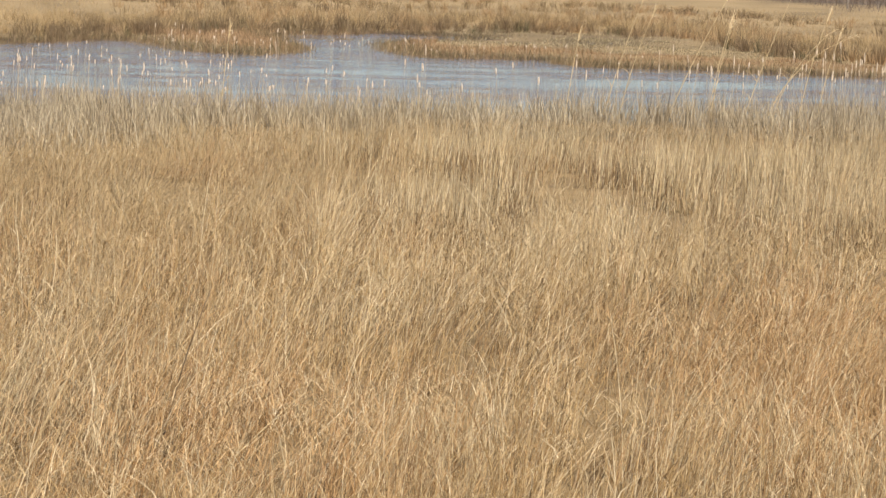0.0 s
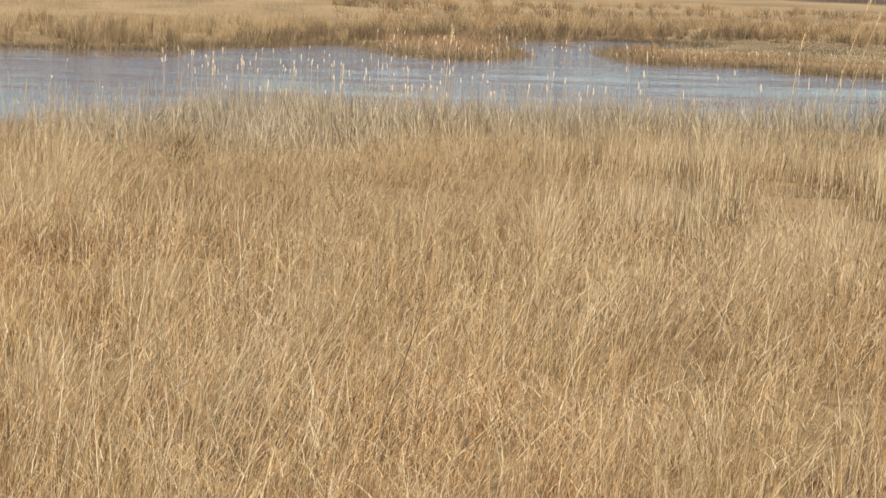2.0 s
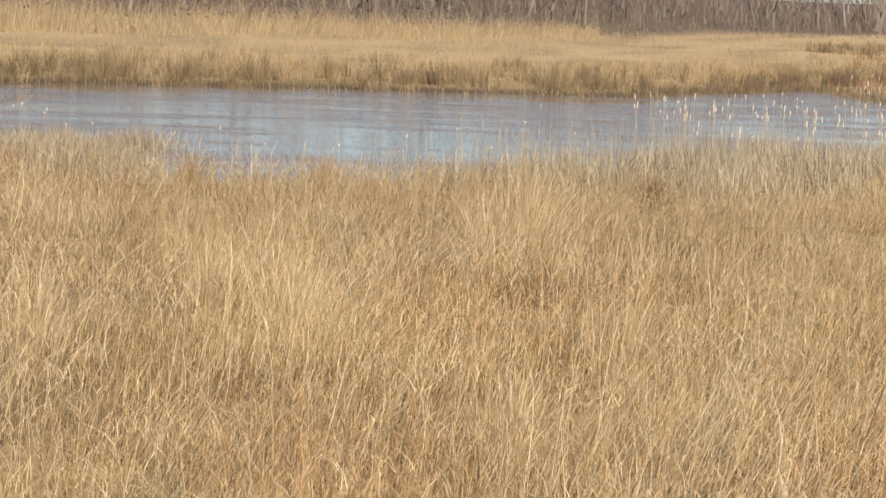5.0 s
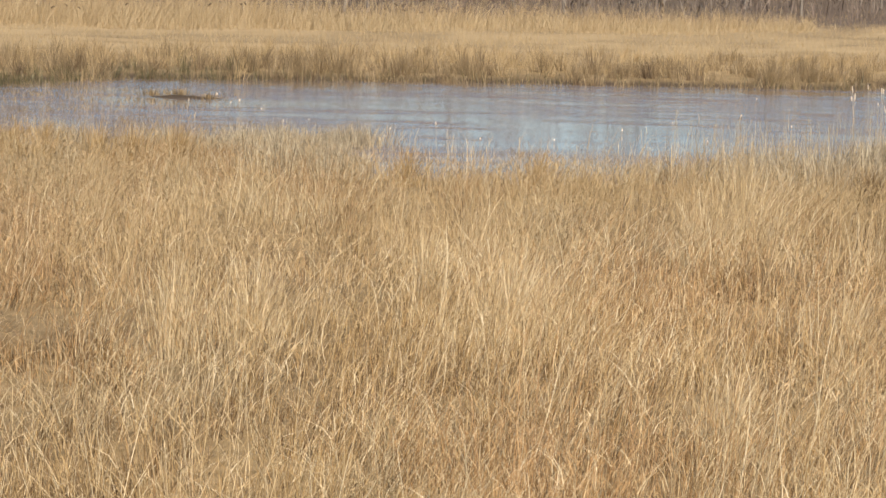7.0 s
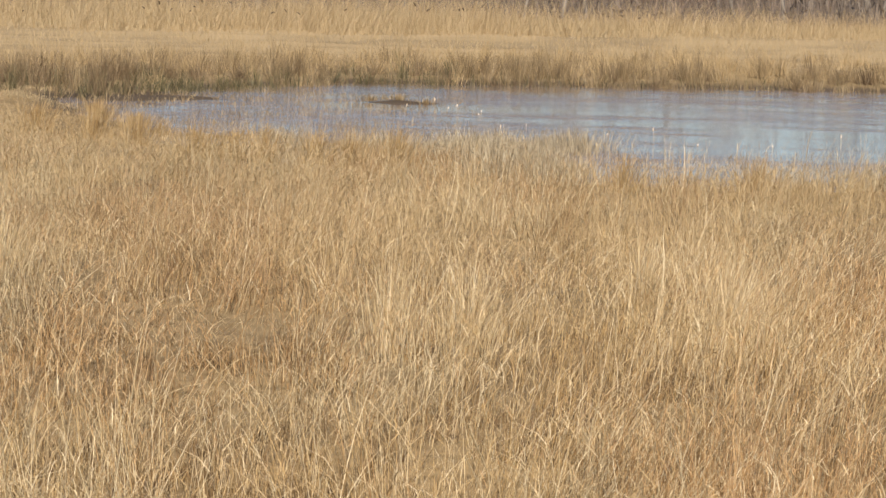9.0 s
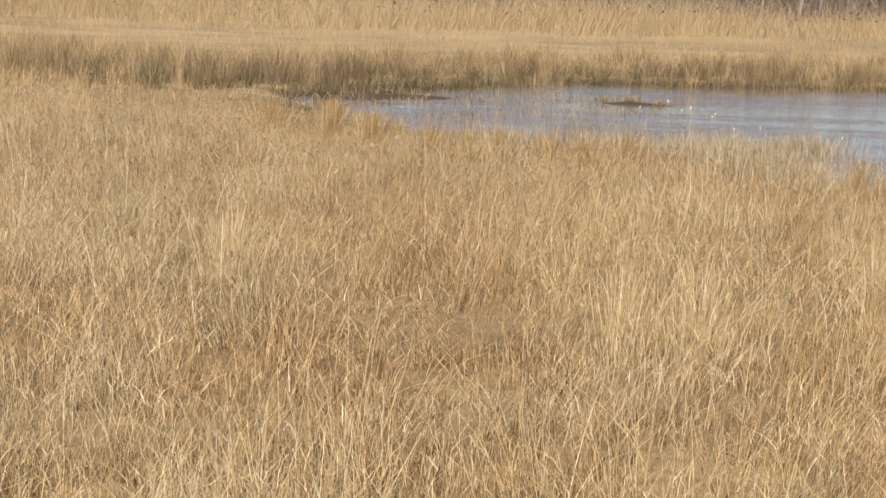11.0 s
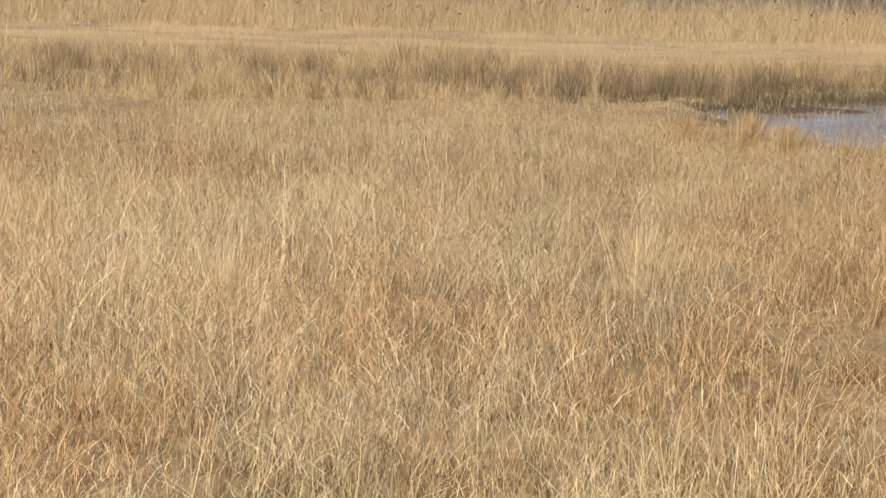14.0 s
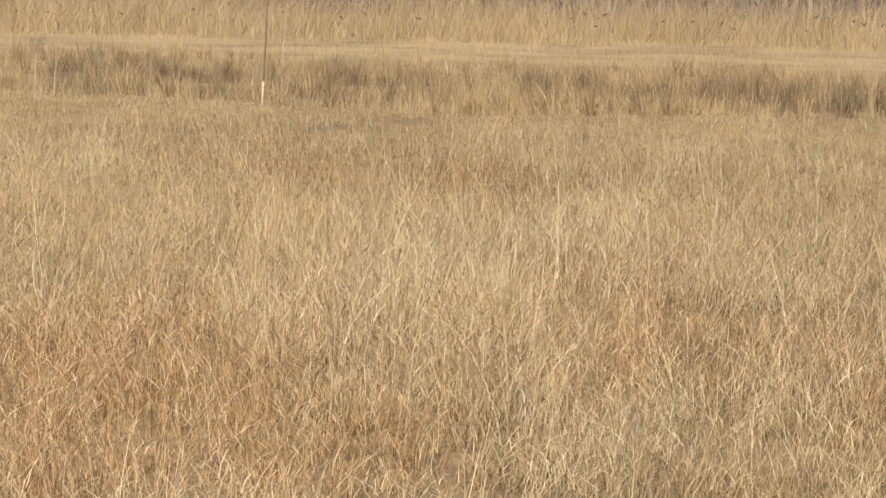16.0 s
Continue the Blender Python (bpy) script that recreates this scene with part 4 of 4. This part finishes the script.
def cattail(height, leaves, fluffed):
    root = new("cattail")
    lean = random.uniform(-5, 5)
    stem = arc(height, lean, random.uniform(-4, 6), 0.006, 0.0045, 5, random.uniform(0, 6.3))
    part("stalk", tubes("stalk", [stem], STEM), root)
    (x0, y0, z0, _), (x1, y1, z1, _) = stem[-2], stem[-1]
    dx, dy, dz = np.array((x1 - x0, y1 - y0, z1 - z0)) / math.dist((x0, y0, z0), (x1, y1, z1))
    length = random.uniform(0.13, 0.24)
    head = []
    for k in range(8):
        s = k / 7
        r = (0.020 if fluffed else 0.014) * (math.sin(math.pi * min(1, s * 0.9 + 0.08)) ** 0.45) * random.uniform(0.75, 1.15)
        j = 0.006 if fluffed else 0.001
        head.append((x1 + dx * length * s + random.uniform(-j, j), y1 + dy * length * s, z1 + dz * length * (s - 0.3), max(r, 0.006)))
    part("seed_head", tubes("seed_head", [head], FLUFF, 7), root, "fluffy cream seed head")
    for _ in range(leaves):
        a = arc(height * random.uniform(0.5, 0.85), random.uniform(3, 12), random.uniform(5, 60), 0.011, 0.002, 6, random.uniform(0, 6.3))
        part("leaf", ribbons("leaf", [a], GREY), root)
    return root


def cattails():
    """Cattails standing in the shallows: (x0, x1, y0, y1, count, least and most height)."""
    random.seed(5)
    kinds = []
    for k in range(9):
        c = cattail(1.5, (1, 2, 0)[k % 3], k % 4 != 3)
        tagged(c, ("dead cattail with a fluffy cream seed head, standing in water", "thin dead cattail with a frayed pale seed head in the pond")[k % 2], "cattail",
               "cattails in the pond")
        kinds.append(c)
    spots = []

    def put(count, box, low, high, wet):
        tries = 0
        while count and tries < 4000:
            tries += 1
            x, y = random.uniform(box[0], box[1]), random.uniform(box[2], box[3])
            d = float(pond_distance(np.array([x]), np.array([y]))[0])
            if wet[0] < d < wet[1] and float(drift(np.array([x]), np.array([y]), 2.5, 51)[0]) > random.random() * 0.6:
                spots.append((x, y, random.uniform(low, high)))
                count -= 1
    put(104, (14, 27, 71, 92), 0.75, 1.3, (-18, 0))
    put(46, (29, 39, 108, 122), 0.6, 1.15, (-7, 0.4))
    put(26, (40, 49, 110, 123), 0.5, 1.0, (-6, 0.4))
    put(66, (27, 46, 70, 92), 1.2, 1.95, (-12, 1))
    put(34, (40, 52, 74, 92), 1.2, 1.9, (-12, 0.5))
    put(30, (16, 28, 88, 104), 0.5, 0.95, (-30, -2))
    put(5, (-5, -2, 78, 92), 0.18, 0.32, (-30, -2))
    for x, y in [(-3.0, 86.2), (-1.6, 79.3), (-0.9, 80.5), (1.1, 76.2), (2.5, 78.7), (3.4, 74.2), (7.6, 80.5), (9.5, 85.5), (9.4, 76.9), (12.5, 82.2), (5.4, 75.5),
                 (14.0, 100.8), (11.6, 87.0)]:
        spots.append((x, y, random.uniform(0.15, 0.35)))
    for k, (x, y, h) in enumerate(spots):
        g = min(0.0, float(ground_height(np.array([x]), np.array([y]))[0]))
        m = pose(x, y, g - 0.02, 0, 0, random.uniform(0, 360)) @ Matrix.Diagonal((1, 1, (h - g) / 1.5, 1))
        if k < len(kinds):
            kinds[k].matrix_basis = m
        else:
            copy_thing(kinds[k % len(kinds)], m)


cattails()


def bare_stalks():
    """Headless stalks poking out of the bay."""
    random.seed(8)
    first = None
    for x, y in [(2.6, 70.6), (4.2, 70.4), (6.5, 69), (7.8, 70), (9.2, 71.5), (0.9, 69), (5.3, 67.5), (8.6, 68), (11.2, 73), (-0.8, 71), (3.3, 66), (10.4, 75)]:
        m = pose(x, y, -0.42, random.uniform(-4, 4), random.uniform(-4, 4), random.uniform(0, 360))
        if first is None:
            first = new("reed_stalk")
            part("stem", tubes("stem", [arc(0.82, 2, 3, 0.008, 0.006, 4)], STALK), first)
            part("leaf", ribbons("leaf", [arc(0.6, 6, 40, 0.008, 0.002, 5, 1.0, 0.3)], GREY), first)
            tagged(first, "bare pale reed stalk standing in open water", "reed", "reed stalks in the bay")
            first.matrix_basis = m
        else:
            copy_thing(first, m)


bare_stalks()


def tall_reed(height, lean, curl, plume_mat):
    root = new("tall_reed")
    stem = arc(height, lean, curl, 0.012, 0.006, 9)
    part("stem", tubes("stem", [stem], STALK), root)
    x, y, z, _ = stem[-1]
    tuft = []
    for _ in range(34):
        s = random.uniform(-0.35, 0.0)
        a = arc(random.uniform(0.1, 0.24), lean + curl + random.uniform(-25, 45), random.uniform(0, 70), 0.006, 0.002, 3, random.uniform(-0.8, 0.8))
        tuft.append([(x + px + s * math.sin(radians(lean + curl)), y + py, z + pz + s * math.cos(radians(lean + curl)), w) for px, py, pz, w in a])
    part("plume", ribbons("plume", tuft, plume_mat), root, "drooping feathery plume")
    for k in range(4):
        px, py, pz, _ = stem[2 + k]
        a = arc(random.uniform(0.3, 0.55), random.uniform(20, 50), random.uniform(30, 90), 0.012, 0.002, 5, random.choice((0, 0.5, 2.8)))
        part("leaf", ribbons("leaf", [[(px + q[0], py + q[1], pz + q[2], q[3]) for q in a]], REED), root)
    return root


def tall_reeds():
    random.seed(12)
    rows = [(27.5, 66.5, 3.0, 14, 8), (28.6, 68.0, 2.6, 10, 14), (29.4, 67.0, 3.1, 20, 10), (31.5, 69.0, 2.4, 8, 10), (32.2, 68.5, 3.3, 17, 6), (33.2, 69.2, 2.9, 16, 60),
            (33.8, 70.0, 2.5, 10, 45), (34.8, 70.5, 2.7, 12, 20), (30.2, 66.0, 2.3, 6, 12), (35.6, 71.0, 2.3, 9, 18), (26.4, 66.0, 2.1, 6, 8), (17.9, 66.0, 1.9, 2, 5)]
    for x, y, h, lean, curl in rows:
        r = tall_reed(h * 1.28, lean, curl, PALE)
        r.matrix_basis = at(x, y, random.uniform(-25, 25))
        tagged(r, "tall dry reed leaning over the pond edge, pale plume" if curl < 30 else "tall dry reed arching over with a drooping plume", "reed", "tall reeds at the pond edge")


tall_reeds()


def dark_headed_reeds():
    """Reeds with dark bent seed heads rising over the back reed bed."""
    random.seed(21)
    kinds = []
    for k in range(4):
        root = new("seeding_reed")
        stem = arc(2.3, random.uniform(-3, 3), random.uniform(5, 14), 0.014, 0.008, 6, random.uniform(0, 6.3))
        part("stem", tubes("stem", [stem], REED), root)
        x, y, z, _ = stem[-1]
        head = arc(0.40, random.uniform(10, 40), random.uniform(70, 130), 0.085, 0.04, 6, random.choice((0, math.pi)))
        head = [(x + a, y + b, z + c - 0.02, max(0.02, r * (0.45 + 0.55 * math.sin(2.6 * i / 6)))) for i, (a, b, c, r) in enumerate(head)]
        part("seed_head", tubes("seed_head", [head], DARK, 6), root, "dark brown bent seed head")
        tagged(root, "dry reed with a dark nodding seed head above the reed bed", "reed", "seeding reeds behind the meadow")
        kinds.append(root)
    k = 0
    while k < 64:
        az = radians(random.uniform(-7, 30))
        deg = math.degrees(az)
        d = float(np.interp(deg, [-9, -6, 0, 4, 11, 20, 32], [235, 212, 185, 174, 170, 172, 172])) + random.uniform(-9, -1)
        x, y = -math.sin(az) * d, math.cos(az) * d
        m = at(x, y, random.uniform(0, 360), random.uniform(0.6, 0.85) + (0.12 if deg < 3 else 0.0))
        if k < 4:
            kinds[k].matrix_basis = m
        else:
            copy_thing(kinds[k % 4], m)
        k += 1


dark_headed_reeds()


def tussock(kind, mat, count, radius, height, width, splay, push=0.0):
    """A clump of grass fanning out from one root."""
    turn, out = rng.uniform(0, 2 * math.pi, count), np.abs(rng.normal(0, 0.55, count))
    x, y = np.cos(turn) * out * radius, np.sin(turn) * out * radius
    h = height * rng.uniform(0.5, 1.1, count)
    lean = np.stack([np.cos(turn) * out * splay + push, np.sin(turn) * out * splay], -1) + rng.normal(0, 0.06, (count, 2))
    bend = np.stack([np.cos(turn) * out * splay + push, np.sin(turn) * out * splay], -1) + rng.normal(0, 0.12, (count, 2))
    root = new(kind)
    tuft = part("leaves", blades("leaves", x, y + 0.001, h, width * rng.uniform(0.6, 1.5, count), lean, bend, mat, 4, np.zeros(count)), root)
    tagged(tuft, kind="stuff")
    return root


def tussocks():
    rows = [(5.1, 29.9, 0.30, 1.0, 0.30), (6.4, 46.8, 0.5, 1.15, 0.35), (-1.7, 30.7, 0.34, 1.05, 0.22), (-10.4, 30.6, 0.32, 1.0, 0.2), (-10.9, 31.4, 0.3, 0.95, 0.2),
            (1.9, 32.3, 0.34, 1.05, 0.25), (1.0, 34.3, 0.26, 1.0, 0.25), (10.7, 34.6, 0.22, 1.25, 0.3), (-0.9, 31.6, 0.3, 0.95, 0.2), (22.5, 44.0, 0.4, 1.1, 0.25),
            (-15.5, 36.0, 0.3, 0.95, 0.2), (-7.0, 36.5, 0.3, 0.95, 0.25), (3.2, 24.0, 0.2, 0.9, 0.3), (-12.5, 28.5, 0.3, 0.9, 0.3)]
    for x, y, r, h, splay in rows:
        ob = tussock("grass_tussock", PALE, 300, r * 1.2, h * 1.22, 0.0064 * (math.hypot(x, y) / 28) ** 0.6, splay * 0.6, 0.08 if x > -1 else 0.0)
        ob.matrix_basis = at(x, y)
        tagged(ob, "bright straw-coloured tussock standing out of duller grass", "grass", "pale tussocks in the near field")
    for x, y, r, h in [(-7.6, 61.6, 0.5, 0.95), (-6.9, 62.7, 0.5, 0.9), (-6.2, 62.1, 0.45, 0.95), (-5.1, 61.8, 0.5, 0.95), (-4.3, 60.9, 0.5, 0.9), (-9.4, 65.5, 0.55, 0.95),
                       (-10.6, 67.2, 0.55, 0.9), (-12.2, 68.6, 0.6, 0.9), (-3.4, 61.4, 0.45, 0.85), (6.4, 61.4, 0.5, 0.85), (7.8, 62.4, 0.5, 0.85), (1.2, 56.3, 0.4, 0.8),
                       (3.8, 57.3, 0.45, 0.75), (9.4, 63.2, 0.5, 0.85), (-9.9, 73.0, 0.6, 0.62), (-9.0, 72.2, 0.6, 0.66),
                       (-8.1, 72.6, 0.55, 0.62), (-7.4, 73.6, 0.5, 0.5), (-6.5, 69.4, 0.6, 0.66), (-5.7, 68.6, 0.6, 0.7), (-4.9, 67.9, 0.55, 0.66), (-10.9, 75.6, 0.6, 0.55),
                       (-12.2, 78.4, 0.6, 0.5), (-3.9, 68.2, 0.5, 0.5), (-11.6, 81.0, 0.5, 0.45), (-13.2, 83.8, 0.6, 0.5), (-2.6, 68.6, 0.45, 0.5)]:
        ob = tussock("grass_tussock", STRAW, 300, r * 1.2, h * (1.1 if y < 64 else 1.0), 0.0085, 0.3, 0.05)
        ob.matrix_basis = at(x, y)
        tagged(ob, "golden dry grass tussock at the pond edge", "grass", "tussocks at the pond edge")
    for x, y, r, h in [(-7.0, 95.2, 0.5, 0.2), (-6.1, 94.6, 0.5, 0.24), (-5.2, 95.0, 0.55, 0.26), (-4.3, 94.5, 0.5, 0.22), (-3.3, 95.0, 0.5, 0.2)]:
        ob = tussock("grass_tussock", SEDGE, 110, r * 1.3, h * 1.2, 0.016, 0.5)
        ob.matrix_basis = at(x, y)
        tagged(ob, "low brown tuft on a mud islet in the pond", "grass", "tufts on the mud islet")
    blob = tussock("dead_bush", DUN, 900, 0.3, 0.8, 0.0045, 0.4)
    blob.matrix_basis = at(9.75, 54.2)
    tagged(blob, "small dark round dead bush in the grass", "bush")
    kinds = [tussock("sedge_tussock", SEDGE, 210, 0.6, 0.95, 0.0085, 0.26) for k in range(5)]
    random.seed(31)
    k = 0
    for _ in range(400):
        az = random.uniform(-14, 28)
        d = float(np.interp(az, FAR_AZ, FAR_D)) + random.uniform(0.5, 8)
        a = radians(az)
        x, y = -math.sin(a) * d, math.cos(a) * d
        if k == 46 or float(pond_distance(np.array([x]), np.array([y]))[0]) < 0.6:
            continue
        m = at(x, y, random.uniform(0, 360), random.uniform(0.8, 1.25))
        ob = kinds[k] if k < 5 else copy_thing(kinds[k % 5], m)
        ob.matrix_basis = m
        tagged(ob, "brown sedge tussock on the far bank of the pond", "sedge", "sedge tussocks on the far bank")
        k += 1


tussocks()


def weed(height, lean, curl, mat, r, twigs=5):
    root = new("weed_stalk")
    stem = arc(height, lean, curl, r, r * 0.4, 8)
    part("stem", tubes("stem", [stem], mat), root)
    for k in range(twigs):
        px, py, pz, pr = stem[3 + k % 6]
        a = arc(random.uniform(0.08, 0.2), random.choice((-1, 1)) * random.uniform(25, 60) + lean, random.uniform(-20, 20), pr * 0.5, pr * 0.25, 3, random.uniform(-0.6, 0.6))
        part("twig", tubes("twig", [[(px + q[0], py + q[1], pz + q[2], q[3]) for q in a]], mat, 4), root)
    return root


def weeds():
    random.seed(41)
    # x, y, height, lean to the right, curl, material, radius
    rows = [(5.65, 22.4, 1.25, 10, 12, DARK, 0.0065, "dark dead weed stalk leaning over the dry grass"),
            (5.55, 20.9, 0.95, 40, 12, STALK, 0.007, "thick pale stalk bent low across the grass"),
            (3.5, 22.9, 1.05, 18, 14, STALK, 0.006, "pale stalk leaning out of the grass"),
            (4.3, 21.4, 0.9, 22, 4, STALK, 0.008, "thick pale broken stalk in the grass"),
            (10.6, 34.4, 1.45, 20, 16, STALK, 0.008, "long straw stalk leaning above the grass"),
            (11.1, 34.5, 1.4, 22, 10, STALK, 0.008, "long straw stalk leaning above the grass"),
            (-3.05, 25.5, 0.8, -4, 85, STALK, 0.005, "pale stalk arching over at the tip"),
            (-3.5, 24.3, 0.75, 8, 80, STALK, 0.005, "pale stalk arching over at the tip"),
            (-2.3, 24.6, 0.8, -28, -20, STALK, 0.004, "thin pale stalk fallen across others"),
            (-9.5, 24.0, 0.85, 44, 10, STALK, 0.004, "thin pale stalk fallen across others"),
            (-8.6, 24.5, 0.85, -38, 6, STALK, 0.004, "thin pale stalk fallen across others"),
            (-15.0, 33.4, 1.0, 6, 20, DARK, 0.006, "brown dead weed stalk in the grass"),
            (-14.2, 33.0, 1.0, -8, 30, DARK, 0.005, "brown dead weed stalk in the grass"),
            (8.0, 27.5, 1.1, 26, 10, STALK, 0.006, "pale stalk leaning out of the grass"),
            (15.5, 30.0, 1.2, 24, 20, STALK, 0.006, "pale stalk leaning out of the grass"),
            (0.2, 24.0, 1.0, 26, 10, STALK, 0.006, "pale stalk leaning out of the grass"),
            (-6.0, 23.0, 0.9, 30, 6, STALK, 0.005, "thin pale stalk fallen across others")]
    for x, y, h, lean, curl, mat, r, label in rows:
        w = weed(h * 1.25, lean, curl, mat, r * 1.1, 6 if mat is DARK else 2)
        w.matrix_basis = at(x, y, random.uniform(-12, 12))
        tagged(w, label, "weed")


weeds()


def limbs(height, thick, spread, depth, lean=0.0):
    """Paths of a bare tree: the trunk, and its branches."""
    trunk, twigs = [], []

    def grow(p, d, length, r, level):
        path, q, v = [(*p, r)], Vector(p), Vector(d)
        steps = 5 if level == 0 else 3
        for k in range(steps):
            v = (v + Vector((random.gauss(0, 0.09), random.gauss(0, 0.09), 0.05))).normalized()
            q = q + v * length / steps
            path.append((*q, r * (1 - 0.6 * (k + 1) / steps)))
        (trunk if level == 0 else twigs).append(path)
        if level < depth:
            for k in range(9 if level == 0 else 4):
                s = random.uniform(0.3 if level == 0 else 0.25, 1.0)
                i = min(int(s * steps), steps - 1)
                a = random.uniform(0, 6.3)
                side = Vector((math.cos(a), math.sin(a), random.uniform(0.5, 1.3) / spread)).normalized()
                grow(path[i + 1][:3], (v * 0.5 + side).normalized(), length * random.uniform(0.3, 0.5), path[i + 1][3] * 0.6, level + 1)
    grow((0, 0, 0), (lean, 0, 1), height, thick, 0)
    return trunk, twigs


def young_tree():
    random.seed(51)
    root = new("sapling")
    stem = [(0.0, 0.0, 0.0, 0.028), (0.035, 0, 0.75, 0.027), (0.09, 0, 2.0, 0.027), (0.12, 0.0, 3.0, 0.022), (0.16, 0.02, 4.2, 0.02), (0.2, 0, 5.4, 0.008)]
    part("trunk", tubes("trunk", [stem[:2]], BARK, 7), root, "pale smooth bark")
    part("leader", tubes("leader", [stem[1:]], TWIG, 7), root, "dull grey-brown upper stem")
    for z, a, length in ((2.9, 30, 0.7), (3.2, -35, 0.9), (3.7, 28, 0.8), (4.1, -30, 0.7), (4.5, 25, 0.5)):
        path = arc(length, a, -a * 0.5, 0.012, 0.004, 4)
        part("branch", tubes("branch", [[(0.03 * z + q[0], q[1], z + q[2], q[3]) for q in path]], TWIG), root)
    root.matrix_basis = at(-35.3, 80.85)
    tagged(root, "slender leafless sapling with a pale trunk in dry grass", "tree")
    for x, y, h, lean, label in ((-34.9, 81.2, 3.0, 2, "thin dry weed stem beside the sapling"), (-40.6, 76.6, 1.9, -1, "thin pale dead stick standing in the grass"),
                                 (-40.2, 77.0, 1.7, 1, "thin pale dead stick standing in the grass")):
        w = weed(h, lean, 6, BARK, 0.014, 4)
        w.matrix_basis = at(x, y)
        tagged(w, label, "weed")


young_tree()


def woods():
    """Bare trees beyond the meadow."""
    random.seed(61)
    kinds = []
    for k in range(5):
        root = new("tree")
        trunk, twigs = limbs(random.uniform(13, 18), random.uniform(0.2, 0.3), 1.0, 2)
        part("trunk", tubes("trunk", trunk, WOOD, 7), root)
        part("crown", tubes("crown", twigs, TWIG, 3), root, "bare grey-brown branches")
        tagged(root, "leafless grey-brown tree at the back of the marsh", "tree", "bare trees behind the marsh")
        kinds.append(root)
    for k in range(84):
        az = radians(-31 + 62 * (k + random.random()) / 84)
        deg = math.degrees(az)
        d = float(np.interp(deg, [-33, -27, -26, -17, -14, -6, 2, 33], [365, 365, 440, 440, 340, 265, 250, 255])) + random.uniform(0, 60)
        m = at(-math.sin(az) * d, math.cos(az) * d, random.uniform(0, 360), random.uniform(0.7, 1.15))
        if k < 5:
            kinds[k].matrix_basis = m
        else:
            copy_thing(kinds[k % 5], m)


woods()


def shed():
    """A grey shed among the trees, with a white-framed window under its eaves."""
    root = new("shed")
    wall_mat, roof_mat, white = material("weathered_boards", 0.8, 0.2), material("shed_roof", 0.8, 0.2), material("white_paint", 0.5, 0.4)
    for (m, n, l, b), c0, c1 in ((wall_mat, (0.17, 0.142, 0.118), (0.22, 0.185, 0.155)), (roof_mat, (0.08, 0.07, 0.065), (0.13, 0.115, 0.105)),
                                 (white, (0.7, 0.7, 0.66), (0.82, 0.82, 0.79))):
        q = n.new("ShaderNodeTexNoise")
        q.inputs["Scale"].default_value = 3.0
        r = ramp(n, [(0.35, c0), (0.65, c1)])
        l.new(q.outputs[0], r.inputs[0])
        l.new(r.outputs[0], b.inputs["Base Color"])

    def box(name, x0, x1, y0, y1, z0, z1, mat, parent, label=""):
        bm = bmesh.new()
        bmesh.ops.create_cube(bm, size=1, matrix=Matrix.Translation(((x0 + x1) / 2, (y0 + y1) / 2, (z0 + z1) / 2)) @ Matrix.Diagonal((x1 - x0, y1 - y0, z1 - z0, 1)))
        bmesh.ops.bevel(bm, geom=bm.edges[:], offset=0.02, segments=1, affect="EDGES")
        me = bpy.data.meshes.new(name)
        bm.to_mesh(me)
        bm.free()
        me.materials.append(mat)
        return part(name, me, parent, label)
    wall = box("wall", -3.2, 3.2, 0, 5, 0, 6.0, wall_mat[0], root, "grey board wall")
    bm = bmesh.new()
    for x, z in ((-3.6, 5.9), (0, 8.0), (3.6, 5.9), (0, 7.75)):
        for y in (-0.4, 5.4):
            bm.verts.new((x, y, z))
    v = list(bm.verts)
    for q in ((0, 2, 3, 1), (2, 4, 5, 3), (0, 1, 7, 6), (6, 7, 5, 4), (0, 6, 2), (2, 6, 4), (1, 3, 7), (3, 5, 7)):
        bm.faces.new([v[i] for i in q])
    bmesh.ops.recalc_face_normals(bm, faces=bm.faces[:])
    me = bpy.data.meshes.new("roof")
    bm.to_mesh(me)
    bm.free()
    me.materials.append(roof_mat[0])
    part("roof", me, root, "dark pitched roof")
    window = box("window", -0.7, 0.7, -0.06, -0.02, 3.8, 5.2, roof_mat[0], root, "dark window pane")
    for name, x0, x1, z0, z1 in (("sill", -0.85, 0.85, 3.66, 3.82), ("lintel", -0.8, 0.8, 5.18, 5.34), ("jamb", -0.84, -0.66, 3.8, 5.2), ("jamb", 0.66, 0.84, 3.8, 5.2)):
        box(name, x0, x1, -0.14, -0.03, z0, z1, white[0], window, "white-painted frame")
    root.matrix_basis = at(101.5, 387.0, -14.7, sink=0.1)
    tagged(root, "grey wooden shed with a white-framed window among bare trees", "shed")


shed()
